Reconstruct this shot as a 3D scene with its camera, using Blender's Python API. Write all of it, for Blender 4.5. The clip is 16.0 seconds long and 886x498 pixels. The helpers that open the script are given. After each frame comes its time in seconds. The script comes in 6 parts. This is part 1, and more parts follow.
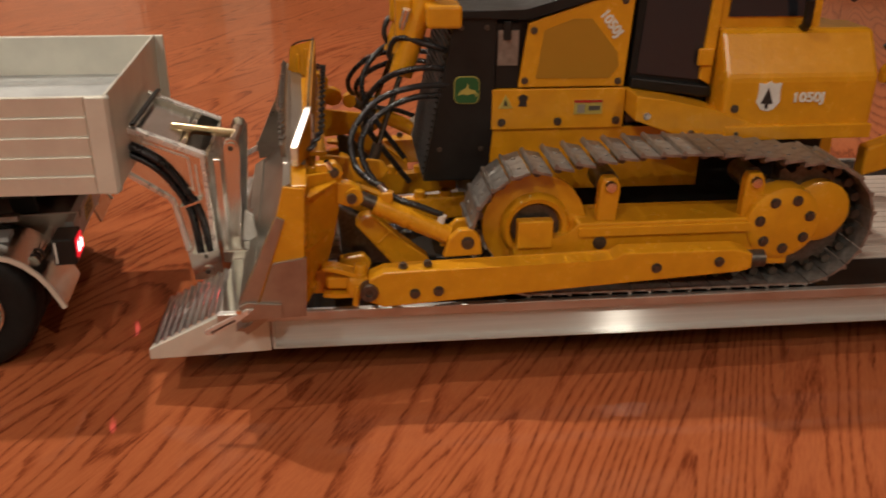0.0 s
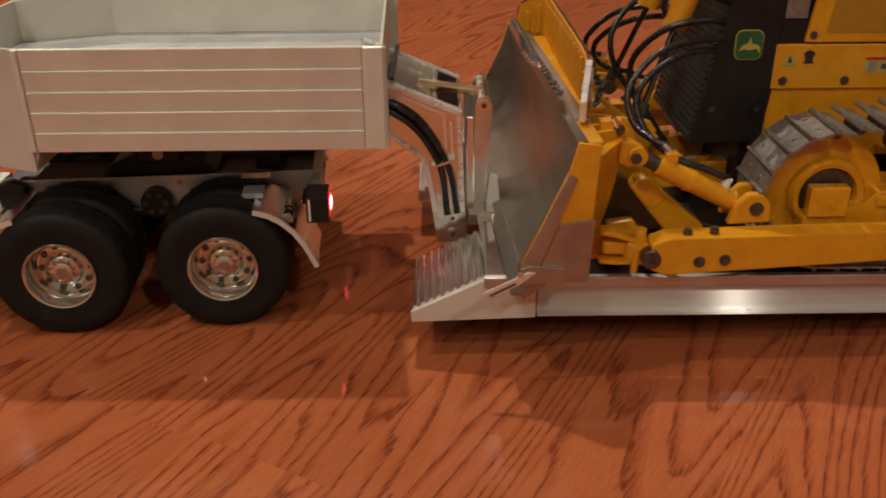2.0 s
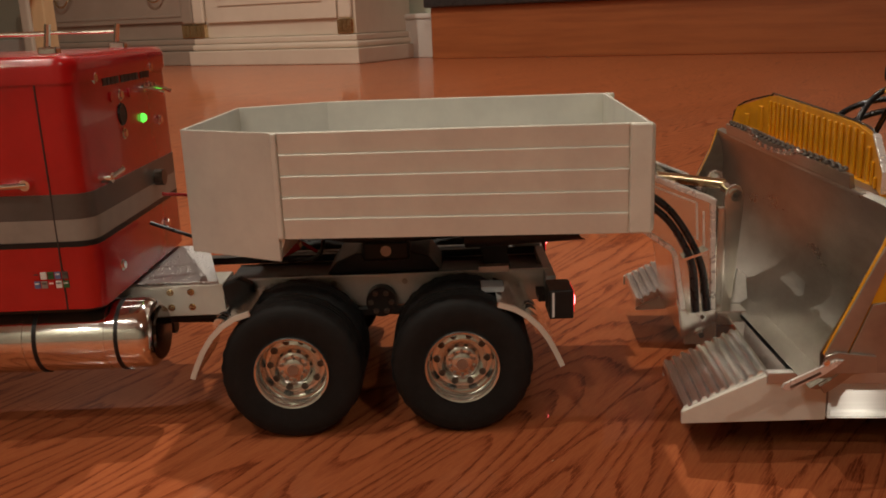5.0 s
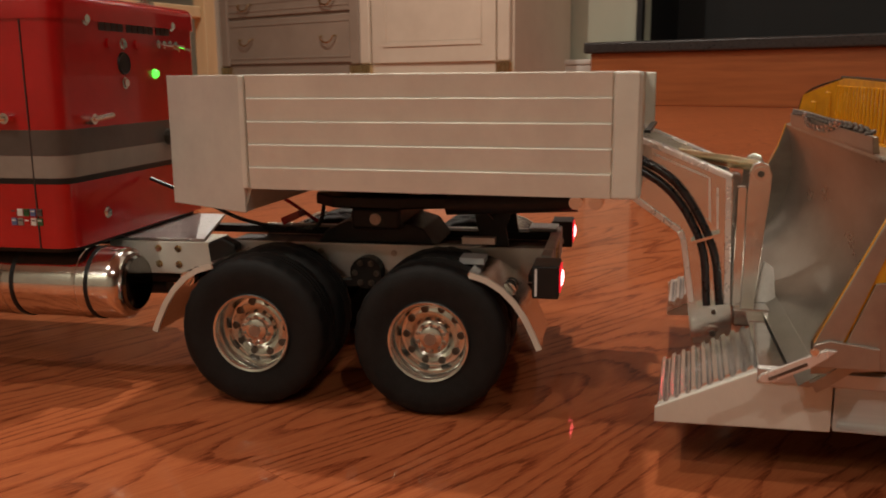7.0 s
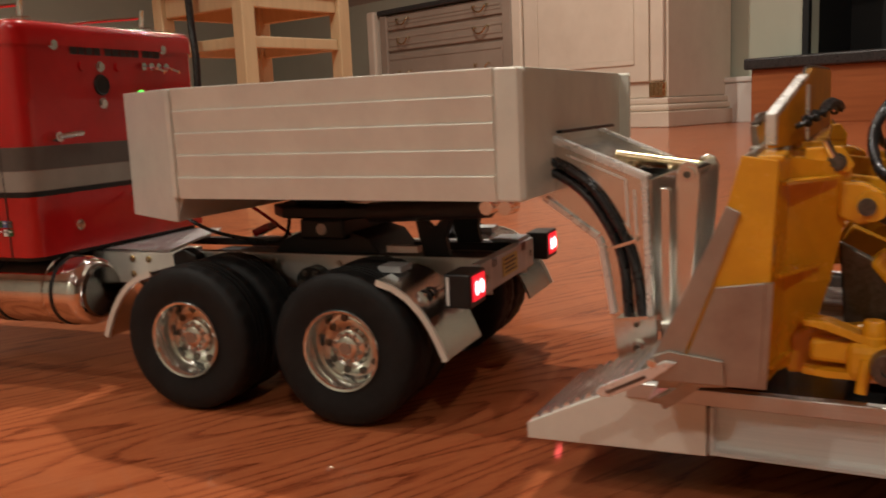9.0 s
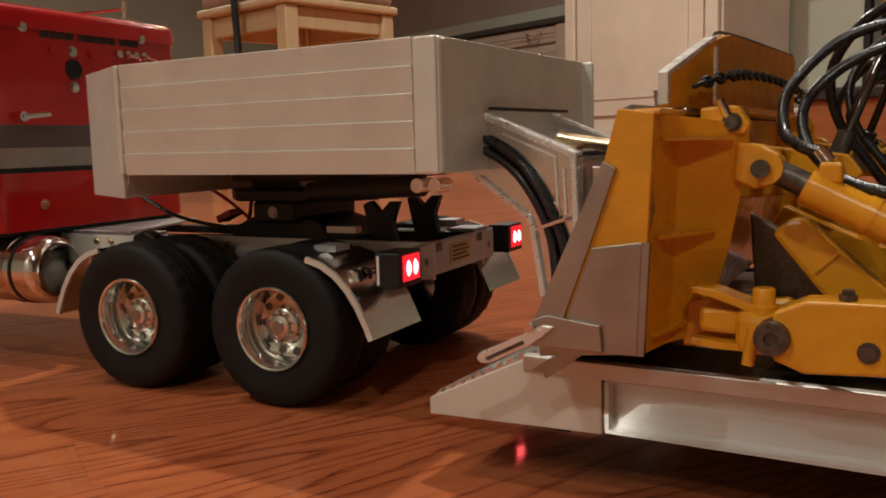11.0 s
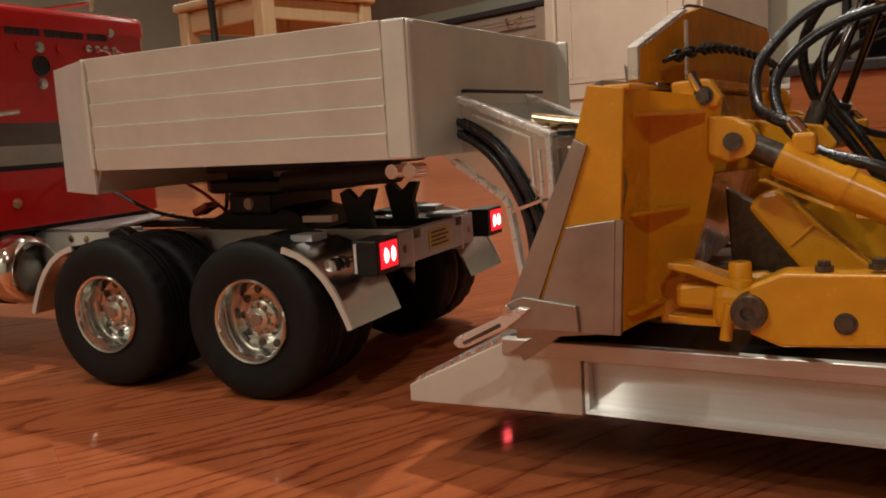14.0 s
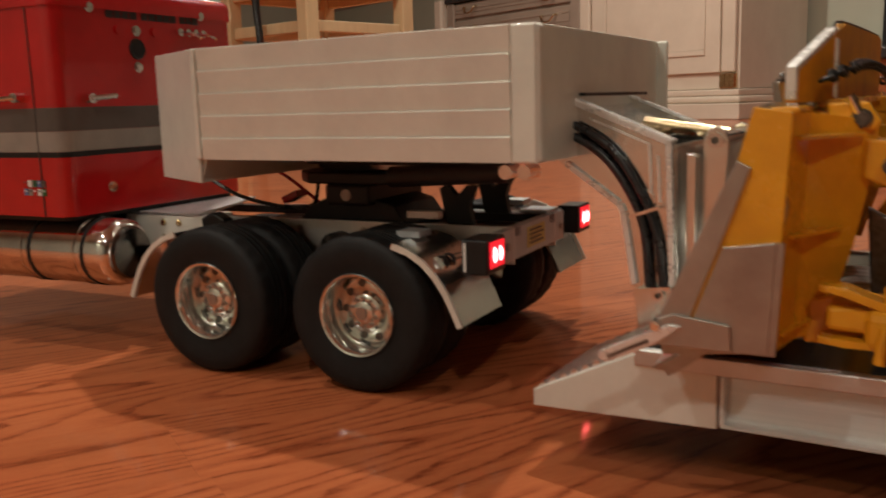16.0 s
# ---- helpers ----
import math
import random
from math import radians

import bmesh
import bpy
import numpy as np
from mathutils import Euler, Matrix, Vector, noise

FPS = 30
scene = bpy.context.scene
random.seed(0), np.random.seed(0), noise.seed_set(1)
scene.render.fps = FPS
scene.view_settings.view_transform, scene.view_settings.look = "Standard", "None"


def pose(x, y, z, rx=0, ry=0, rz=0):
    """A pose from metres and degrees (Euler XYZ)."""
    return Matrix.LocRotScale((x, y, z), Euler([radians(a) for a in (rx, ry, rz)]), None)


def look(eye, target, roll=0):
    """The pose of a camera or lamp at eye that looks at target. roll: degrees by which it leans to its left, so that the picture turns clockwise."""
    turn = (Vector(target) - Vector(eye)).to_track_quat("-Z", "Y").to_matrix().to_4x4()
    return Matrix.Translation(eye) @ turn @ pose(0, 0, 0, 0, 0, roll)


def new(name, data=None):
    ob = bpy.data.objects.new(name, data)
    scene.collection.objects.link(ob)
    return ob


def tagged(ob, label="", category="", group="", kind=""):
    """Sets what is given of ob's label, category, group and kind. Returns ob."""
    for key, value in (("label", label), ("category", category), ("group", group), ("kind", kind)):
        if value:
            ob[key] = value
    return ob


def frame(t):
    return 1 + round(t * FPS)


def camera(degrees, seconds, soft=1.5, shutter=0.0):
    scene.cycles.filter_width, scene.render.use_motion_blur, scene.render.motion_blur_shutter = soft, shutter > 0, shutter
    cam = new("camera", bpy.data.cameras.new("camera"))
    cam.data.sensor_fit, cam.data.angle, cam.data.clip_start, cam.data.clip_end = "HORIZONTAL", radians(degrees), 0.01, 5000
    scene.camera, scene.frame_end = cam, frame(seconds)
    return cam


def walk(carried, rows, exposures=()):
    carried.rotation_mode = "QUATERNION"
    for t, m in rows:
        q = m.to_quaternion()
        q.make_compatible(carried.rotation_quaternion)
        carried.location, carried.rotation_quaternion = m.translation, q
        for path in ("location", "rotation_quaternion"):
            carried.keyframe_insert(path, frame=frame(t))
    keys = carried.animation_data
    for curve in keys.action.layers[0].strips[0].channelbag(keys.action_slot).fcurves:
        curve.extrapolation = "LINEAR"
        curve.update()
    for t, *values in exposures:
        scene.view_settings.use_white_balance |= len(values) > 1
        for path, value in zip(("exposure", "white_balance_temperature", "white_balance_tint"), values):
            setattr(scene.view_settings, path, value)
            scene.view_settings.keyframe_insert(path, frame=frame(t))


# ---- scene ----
cam = camera(53.6, 16.0, soft=1.8, shutter=0.5)
PATH = [
    (0, (0.151, 0.215, 0.307), (0.008, 2.031, -0.519), 0.6),
    (0.5, (0.122, 0.215, 0.306), (-0.074, 2.021, -0.53), 0.2),
    (1, (0.094, 0.216, 0.299), (-0.171, 2.006, -0.554), -0.4),
    (1.5, (0.065, 0.217, 0.291), (-0.249, 1.99, -0.579), -0.5),
    (2, (0.041, 0.223, 0.286), (-0.297, 1.993, -0.582), -0.5),
    (2.5, (0.022, 0.229, 0.276), (-0.336, 1.993, -0.596), -0.7),
    (3, (0.003, 0.233, 0.268), (-0.375, 2.002, -0.583), -0.6),
    (3.5, (-0.024, 0.234, 0.269), (-0.463, 2.005, -0.55), -1.3),
    (4, (-0.041, 0.23, 0.263), (-0.507, 2.044, -0.438), -1.9),
    (4.5, (-0.059, 0.22, 0.254), (-0.58, 2.062, -0.324), -2.6),
    (4.7, (-0.064, 0.217, 0.247), (-0.587, 2.068, -0.299), -2.5),
    (6.8, (0.009, 0.275, 0.176), (-0.818, 2.052, -0.218), -0.4),
    (7, (0.021, 0.283, 0.177), (-0.858, 2.037, -0.21), -0.5),
    (7.5, (0.045, 0.291, 0.188), (-0.95, 1.983, -0.194), 0.6),
    (8, (0.074, 0.311, 0.179), (-1.001, 1.945, -0.238), 0.1),
    (8.5, (0.099, 0.334, 0.173), (-1.054, 1.928, -0.185), -1.7),
    (9, (0.129, 0.361, 0.162), (-1.087, 1.917, -0.155), -2.5),
    (9.2, (0.141, 0.374, 0.159), (-1.081, 1.923, -0.167), -2.3),
    (11.3, (0.173, 0.404, 0.133), (-1.164, 1.873, -0.102), -1.6),
    (11.5, (0.173, 0.404, 0.133), (-1.171, 1.867, -0.101), -1.7),
    (12, (0.171, 0.409, 0.131), (-1.134, 1.901, -0.132), -1.9),
    (12.5, (0.171, 0.41, 0.132), (-1.134, 1.901, -0.135), -2.4),
    (13, (0.172, 0.41, 0.133), (-1.13, 1.903, -0.142), -2.8),
    (13.5, (0.173, 0.409, 0.132), (-1.127, 1.905, -0.135), -3.0),
    (14, (0.174, 0.41, 0.132), (-1.124, 1.907, -0.142), -3.3),
    (14.5, (0.175, 0.41, 0.131), (-1.122, 1.906, -0.152), -3.3),
    (15, (0.173, 0.41, 0.13), (-1.116, 1.91, -0.167), -2.9),
    (15.5, (0.163, 0.401, 0.131), (-1.137, 1.887, -0.187), -2.5),
    (16, (0.142, 0.381, 0.147), (-1.185, 1.84, -0.185), -1.7),
]
EXPOSURES = [(0.0, -0.15, 6500, 10), (2.5, -0.35, 6500, 10), (4.0, -0.53, 6550, 10), (4.7, -0.5, 6550, 10), (7.0, -0.35, 6450, 10), (9.0, -0.08, 6200, 8), (12.0, -0.12, 6100, 5), (16.0, -0.08, 6200, 6)]
walk(cam, [(t, look(eye, target, roll)) for t, eye, target, roll in PATH], exposures=EXPOSURES)

# ---- world and light: a room at night under unseen ceiling lamps ----
world = bpy.data.worlds.new("world")
scene.world = world
world.use_nodes = True
world.node_tree.nodes["Background"].inputs[0].default_value = (0.02, 0.018, 0.016, 1)
world.node_tree.nodes["Background"].inputs[1].default_value = 0.3
CEILING = 2.5
WARM = (1.0, 0.90, 0.76)


def ceiling_lamp(x, y, watts, radius=0.03):
    data = bpy.data.lights.new("lamp_light", "AREA")
    data.shape, data.size, data.energy, data.color = "DISK", radius * 2, watts, WARM
    ob = new("lamp_light", data)
    ob.matrix_world = pose(x, y, CEILING - 0.012)
    return ob


# First, second and fifth follow shadows and highlights; the rest are added fill.
LAMPS = [(-0.40, 1.60, 34), (1.72, -1.46, 28), (-1.05, 0.10, 17), (-0.57, -1.15, 19), (-0.70, -2.83, 27), (-2.6, 3.4, 56), (-0.3, 4.0, 17), (-4.4, 2.2, 24)]
for lx, ly, lw in LAMPS:
    ceiling_lamp(lx, ly, lw)

# ---- materials ----


def material(name, build):
    m = bpy.data.materials.new(name)
    m.use_nodes = True
    nt = m.node_tree
    b = nt.nodes["Principled BSDF"]
    build(nt, b)
    return m


def node(nt, kind, **inputs):
    n = nt.nodes.new(kind)
    for k, v in inputs.items():
        n.inputs[k.replace("_", " ")].default_value = v
    return n


def ramp(nt, fac, stops):
    r = nt.nodes.new("ShaderNodeValToRGB")
    while len(r.color_ramp.elements) < len(stops):
        r.color_ramp.elements.new(0.5)
    for e, (p, c) in zip(r.color_ramp.elements, stops):
        e.position, e.color = p, (*c, 1) if len(c) == 3 else c
    nt.links.new(fac, r.inputs[0])
    return r


def coords(nt, scale, space="Object"):
    tc = nt.nodes.new("ShaderNodeTexCoord")
    mp = nt.nodes.new("ShaderNodeMapping")
    mp.inputs["Scale"].default_value = scale
    nt.links.new(tc.outputs[space], mp.inputs["Vector"])
    return mp.outputs["Vector"]


def bumped(nt, b, height, strength=0.3, distance=0.0005):
    bp = nt.nodes.new("ShaderNodeBump")
    bp.inputs["Strength"].default_value, bp.inputs["Distance"].default_value = strength, distance
    nt.links.new(height, bp.inputs["Height"])
    nt.links.new(bp.outputs["Normal"], b.inputs["Normal"])


def worn(name, base, dark, rough=0.4, metal=0.0, scale=(60, 60, 60), spread=0.15, bump=0.15, coat=0.0, fine=900, spec=0.5):
    """A surface with stains at a large scale, grain at a small one, and uneven gloss."""
    def build(nt, b):
        v = coords(nt, scale)
        n1 = node(nt, "ShaderNodeTexNoise", Scale=1.0, Detail=6.0, Roughness=0.65)
        nt.links.new(v, n1.inputs["Vector"])
        r = ramp(nt, n1.outputs["Fac"], [(0.3, dark), (0.62, base)])
        nt.links.new(r.outputs[0], b.inputs["Base Color"])
        n2 = node(nt, "ShaderNodeTexNoise", Scale=fine, Detail=3.0)
        nt.links.new(coords(nt, (1, 1, 1)), n2.inputs["Vector"])
        mr = nt.nodes.new("ShaderNodeMapRange")
        mr.inputs["To Min"].default_value, mr.inputs["To Max"].default_value = max(0.02, rough - spread), rough + spread
        nt.links.new(n1.outputs["Fac"], mr.inputs["Value"])
        nt.links.new(mr.outputs[0], b.inputs["Roughness"])
        b.inputs["Metallic"].default_value = metal
        b.inputs["Specular IOR Level"].default_value = spec
        b.inputs["Coat Weight"].default_value = coat
        bumped(nt, b, n2.outputs["Fac"], bump, 0.0003)
    return material(name, build)


def brushed(name, base, dark, rough=0.32, along="x", metal=1.0, ridge=0.05):
    """Rolled or brushed metal with fine scratches along one axis."""
    def build(nt, b):
        s = {"x": (12, 2200, 2200), "z": (2200, 2200, 12), "y": (2200, 12, 2200)}[along]
        n = node(nt, "ShaderNodeTexNoise", Scale=1.0, Detail=3.0)
        nt.links.new(coords(nt, s), n.inputs["Vector"])
        c = node(nt, "ShaderNodeTexNoise", Scale=35.0, Detail=5.0, Roughness=0.6)
        nt.links.new(coords(nt, (1, 1, 1)), c.inputs["Vector"])
        r = ramp(nt, c.outputs["Fac"], [(0.3, dark), (0.65, base)])
        nt.links.new(r.outputs[0], b.inputs["Base Color"])
        mr = nt.nodes.new("ShaderNodeMapRange")
        mr.inputs["To Min"].default_value, mr.inputs["To Max"].default_value = rough * 0.7, rough * 1.35
        nt.links.new(c.outputs["Fac"], mr.inputs["Value"])
        nt.links.new(mr.outputs[0], b.inputs["Roughness"])
        b.inputs["Metallic"].default_value = metal
        bumped(nt, b, n.outputs["Fac"], 1.0, 0.001 * ridge)
    return material(name, build)


def plain(name, base, rough=0.5, metal=0.0, emit=0.0, coat=0.0):
    def build(nt, b):
        b.inputs["Base Color"].default_value = (*base, 1)
        b.inputs["Roughness"].default_value, b.inputs["Metallic"].default_value = rough, metal
        b.inputs["Coat Weight"].default_value = coat
        if emit:
            b.inputs["Emission Color"].default_value = (*base, 1)
            b.inputs["Emission Strength"].default_value = emit
    return material(name, build)


def oak(nt, b):
    """Varnished red oak: growth rings as contour lines of a stretched field, open pores, tone by the board."""
    info = nt.nodes.new("ShaderNodeObjectInfo")
    tc = nt.nodes.new("ShaderNodeTexCoord")
    add = nt.nodes.new("ShaderNodeVectorMath")
    add.operation = "MULTIPLY_ADD"
    comb = nt.nodes.new("ShaderNodeCombineXYZ")
    for i in range(3):
        nt.links.new(info.outputs["Random"], comb.inputs[i])
    add.inputs[1].default_value = (37.0, 19.0, 11.0)
    nt.links.new(comb.outputs[0], add.inputs[0])
    nt.links.new(tc.outputs["Object"], add.inputs[2])

    def scaled(s):
        mp = nt.nodes.new("ShaderNodeMapping")
        mp.inputs["Scale"].default_value = s
        nt.links.new(add.outputs[0], mp.inputs["Vector"])
        return mp.outputs[0]

    def maths(op, x, y, z=None):
        m = nt.nodes.new("ShaderNodeMath")
        m.operation = op
        for k, v in enumerate((x, y, z)):
            if v is None:
                continue
            if isinstance(v, (int, float)):
                m.inputs[k].default_value = v
            else:
                nt.links.new(v, m.inputs[k])
        return m.outputs[0]
    field = node(nt, "ShaderNodeTexNoise", Scale=1.0, Detail=1.2, Roughness=0.35)
    nt.links.new(scaled((1.1, 12.5, 1.0)), field.inputs["Vector"])
    wob = node(nt, "ShaderNodeTexNoise", Scale=1.0, Detail=3.0, Roughness=0.6)
    nt.links.new(scaled((22, 160, 1.0)), wob.inputs["Vector"])
    pores = node(nt, "ShaderNodeTexNoise", Scale=1.0, Detail=4.0, Roughness=0.7)
    nt.links.new(scaled((75, 1000, 60)), pores.inputs["Vector"])
    broad = node(nt, "ShaderNodeTexNoise", Scale=1.0, Detail=3.0)
    nt.links.new(scaled((3, 14, 5)), broad.inputs["Vector"])
    rings = maths("FRACT", maths("ADD", maths("MULTIPLY", field.outputs["Fac"], 32.0), maths("MULTIPLY", wob.outputs["Fac"], 0.55)), 0.0)
    dark = ramp(nt, rings, [(0.0, (0.10, 0.10, 0.10)), (0.50, (0.0, 0.0, 0.0)), (0.76, (0.45, 0.45, 0.45)), (0.88, (1, 1, 1)), (0.95, (1, 1, 1)), (1.0, (0.1, 0.1, 0.1))])
    speck = ramp(nt, pores.outputs["Fac"], [(0.40, (1, 1, 1)), (0.58, (0, 0, 0))])
    amount = maths("MULTIPLY", dark.outputs[0], maths("MULTIPLY_ADD", speck.outputs[0], 0.75, 0.35))
    amount = maths("ADD", amount, maths("MULTIPLY", speck.outputs[0], 0.16))
    grain = ramp(nt, amount, [(0.0, (0.48, 0.142, 0.053)), (0.30, (0.385, 0.104, 0.039)), (0.7, (0.28, 0.067, 0.024)), (1.0, (0.19, 0.044, 0.016))])
    tone = nt.nodes.new("ShaderNodeHueSaturation")
    nt.links.new(maths("ADD", maths("MULTIPLY_ADD", broad.outputs["Fac"], 0.34, 0.74), maths("MULTIPLY", info.outputs["Random"], 0.10)), tone.inputs["Value"])
    nt.links.new(grain.outputs[0], tone.inputs["Color"])
    nt.links.new(tone.outputs[0], b.inputs["Base Color"])
    b.inputs["Roughness"].default_value = 0.28
    b.inputs["Specular IOR Level"].default_value = 0.02
    b.inputs["Coat Weight"].default_value = 0.45
    b.inputs["Coat Roughness"].default_value = 0.07
    bumped(nt, b, pores.outputs["Fac"], 0.12, 0.0002)
    # the varnish lies in long shallow waves of its own
    film = node(nt, "ShaderNodeTexNoise", Scale=1.0, Detail=2.0, Roughness=0.5)
    nt.links.new(scaled((14, 60, 14)), film.inputs["Vector"])
    wave = node(nt, "ShaderNodeBump", Strength=0.2, Distance=0.0006)
    nt.links.new(film.outputs["Fac"], wave.inputs["Height"])
    nt.links.new(wave.outputs["Normal"], b.inputs["Coat Normal"])


def tread(nt, b):
    """Polished diamond-plate."""
    v = coords(nt, (1, 1, 1))
    ck = node(nt, "ShaderNodeTexVoronoi", Scale=330.0)
    nt.links.new(v, ck.inputs["Vector"])
    r = ramp(nt, ck.outputs["Distance"], [(0.15, (1, 1, 1)), (0.4, (0, 0, 0))])
    b.inputs["Base Color"].default_value = (0.50, 0.495, 0.49, 1)
    b.inputs["Metallic"].default_value, b.inputs["Roughness"].default_value = 0.9, 0.42
    bumped(nt, b, r.outputs[0], 0.8, 0.0006)


def mesh_screen(base, hole):
    def build(nt, b):
        vo = node(nt, "ShaderNodeTexVoronoi", Scale=620.0, Randomness=0.0)
        nt.links.new(coords(nt, (1, 1, 1)), vo.inputs["Vector"])
        r = ramp(nt, vo.outputs["Distance"], [(0.25, hole), (0.38, base)])
        nt.links.new(r.outputs[0], b.inputs["Base Color"])
        b.inputs["Roughness"].default_value = 0.5
    return build


OAK = material("oak", oak)
ALU = brushed("satin_aluminium", (0.70, 0.69, 0.66), (0.56, 0.55, 0.53), 0.48, "x")
ALU_PAINT = worn("sanded_aluminium", (0.75, 0.74, 0.655), (0.65, 0.64, 0.57), 0.40, 0.30, (30, 30, 30), 0.08, 0.2)
ALU_IN = worn("dull_aluminium", (0.50, 0.52, 0.52), (0.36, 0.38, 0.39), 0.5, 0.55, (45, 45, 45), 0.1, 0.1)


def drawn(nt, b):
    """Drawn aluminium: sharp along its length, spread wide across it, with faint long streaks."""
    c = node(nt, "ShaderNodeTexNoise", Scale=1.0, Detail=4.0, Roughness=0.6)
    nt.links.new(coords(nt, (6, 500, 500)), c.inputs["Vector"])
    col = ramp(nt, c.outputs["Fac"], [(0.3, (0.76, 0.77, 0.74)), (0.65, (0.86, 0.86, 0.83))])
    a = nt.nodes.new("ShaderNodeBsdfAnisotropic")
    a.inputs["Roughness"].default_value = 0.33
    a.inputs["Anisotropy"].default_value = -0.86
    t = nt.nodes.new("ShaderNodeTangent")
    t.direction_type, t.axis = "RADIAL", "X"
    nt.links.new(t.outputs[0], a.inputs["Tangent"])
    nt.links.new(col.outputs[0], a.inputs["Color"])
    haze = nt.nodes.new("ShaderNodeBsdfDiffuse")
    mix = node(nt, "ShaderNodeMixShader", Fac=0.5)
    nt.links.new(col.outputs[0], haze.inputs["Color"])
    nt.links.new(a.outputs[0], mix.inputs[1])
    nt.links.new(haze.outputs[0], mix.inputs[2])
    nt.links.new(mix.outputs[0], nt.nodes["Material Output"].inputs["Surface"])


BEAM = material("extruded_aluminium", drawn)
RIBBED = brushed("ribbed_aluminium", (0.84, 0.83, 0.83), (0.70, 0.69, 0.70), 0.24, "y", 1.0)
BRIGHT = worn("bright_aluminium_edge", (0.86, 0.85, 0.82), (0.74, 0.73, 0.70), 0.28, 0.6, (80, 80, 80), 0.08, 0.06)
POLISHED = brushed("polished_aluminium", (0.86, 0.85, 0.82), (0.74, 0.73, 0.71), 0.17, "z", 1.0)
CHROME = worn("chrome", (0.86, 0.85, 0.83), (0.72, 0.71, 0.70), 0.10, 1.0, (90, 90, 90), 0.06, 0.03)
DARK_CHROME = worn("dark_chrome", (0.20, 0.19, 0.18), (0.13, 0.12, 0.115), 0.12, 1.0, (60, 60, 60), 0.06, 0.05)
RIM_METAL = worn("polished_rim", (0.80, 0.80, 0.75), (0.66, 0.66, 0.62), 0.11, 0.94, (120, 120, 120), 0.08, 0.05)
STEEL = worn("rubbed_steel", (0.42, 0.395, 0.35), (0.25, 0.225, 0.19), 0.30, 0.92, (16, 10, 30), 0.10, 0.12)
PLATE_METAL = brushed("bare_steel", (0.48, 0.44, 0.39), (0.33, 0.29, 0.26), 0.38, "z", 0.88)
BOLT = worn("bolt_steel", (0.16, 0.14, 0.12), (0.08, 0.07, 0.06), 0.4, 0.8, (400, 400, 400))
TRACK = worn("track_steel", (0.37, 0.345, 0.32), (0.20, 0.185, 0.17), 0.42, 0.7, (160, 160, 160), 0.12, 0.3)
BRASS = worn("brass", (0.78, 0.64, 0.40), (0.58, 0.46, 0.27), 0.24, 1.0, (120, 120, 120))
YELLOW = worn("dozer_yellow", (0.75, 0.340, 0.012), (0.63, 0.270, 0.010), 0.26, 0.0, (55, 55, 55), 0.08, 0.30, 0.35, 420)
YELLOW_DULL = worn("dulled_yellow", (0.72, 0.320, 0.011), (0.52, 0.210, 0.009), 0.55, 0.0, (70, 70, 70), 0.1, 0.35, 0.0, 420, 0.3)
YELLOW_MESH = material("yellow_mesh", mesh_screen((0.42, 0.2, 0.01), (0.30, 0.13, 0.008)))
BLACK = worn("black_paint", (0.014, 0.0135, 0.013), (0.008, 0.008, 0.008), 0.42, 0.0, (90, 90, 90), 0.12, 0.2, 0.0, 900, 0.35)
BLACK_GRILLE = material("black_grille", mesh_screen((0.03, 0.027, 0.025), (0.004, 0.004, 0.004)))
RUBBER = worn("tyre_rubber", (0.013, 0.0125, 0.012), (0.007, 0.0068, 0.0065), 0.62, 0.0, (120, 120, 120), 0.1, 0.4, 0.0, 900, 0.25)
HOSE = worn("hose_rubber", (0.02, 0.02, 0.021), (0.010, 0.010, 0.011), 0.28, 0.0, (200, 200, 200), 0.08, 0.1)
RED = worn("red_paint", (0.48, 0.009, 0.010), (0.40, 0.007, 0.008), 0.24, 0.0, (40, 40, 40), 0.06, 0.06, 0.5)
GREY_DARK = worn("dark_grey_stripe", (0.10, 0.085, 0.075), (0.08, 0.07, 0.06), 0.35, 0.0, (60, 60, 60), 0.05, 0.05)
GREY_LIGHT = worn("light_grey_stripe", (0.30, 0.27, 0.23), (0.25, 0.23, 0.20), 0.35, 0.0, (60, 60, 60), 0.05, 0.05)
GLASS_DARK = plain("dark_window", (0.02, 0.023, 0.03), 0.06, 0.0, 0.0, 0.5)
DECK_BLACK = worn("oiled_black_steel", (0.020, 0.019, 0.018), (0.010, 0.010, 0.010), 0.16, 0.3, (70, 70, 70), 0.06, 0.1)
DECKWOOD = worn("pale_deck_board", (0.58, 0.50, 0.44), (0.42, 0.34, 0.29), 0.5, 0.0, (12, 300, 300), 0.1, 0.2)
RED_LED = plain("lit_red_lens", (1.0, 0.012, 0.03), 0.3, 0.0, 0.9)
RED_HOT = plain("lit_red_bulb", (1.0, 0.10, 0.10), 0.3, 0.0, 22.0)
GREEN_LED = plain("lit_green_lamp", (0.12, 1.0, 0.08), 0.3, 0.0, 2.0)
WHITE = worn("white_print", (0.80, 0.79, 0.75), (0.68, 0.67, 0.63), 0.5, 0.0, (200, 200, 200))
DARK_PRINT = plain("dark_print", (0.03, 0.022, 0.02), 0.5)
BLUE_PRINT = worn("blue_print", (0.10, 0.15, 0.30), (0.08, 0.11, 0.24), 0.4)
GREEN_PRINT = worn("green_print", (0.02, 0.12, 0.035), (0.015, 0.09, 0.03), 0.4)
YELLOW_PRINT = worn("yellow_print", (0.52, 0.43, 0.10), (0.42, 0.34, 0.08), 0.4)
PINK_PAINT = worn("cream_paint", (0.70, 0.595, 0.48), (0.62, 0.515, 0.41), 0.42, 0.0, (3, 3, 3), 0.06, 0.05, 0.1)
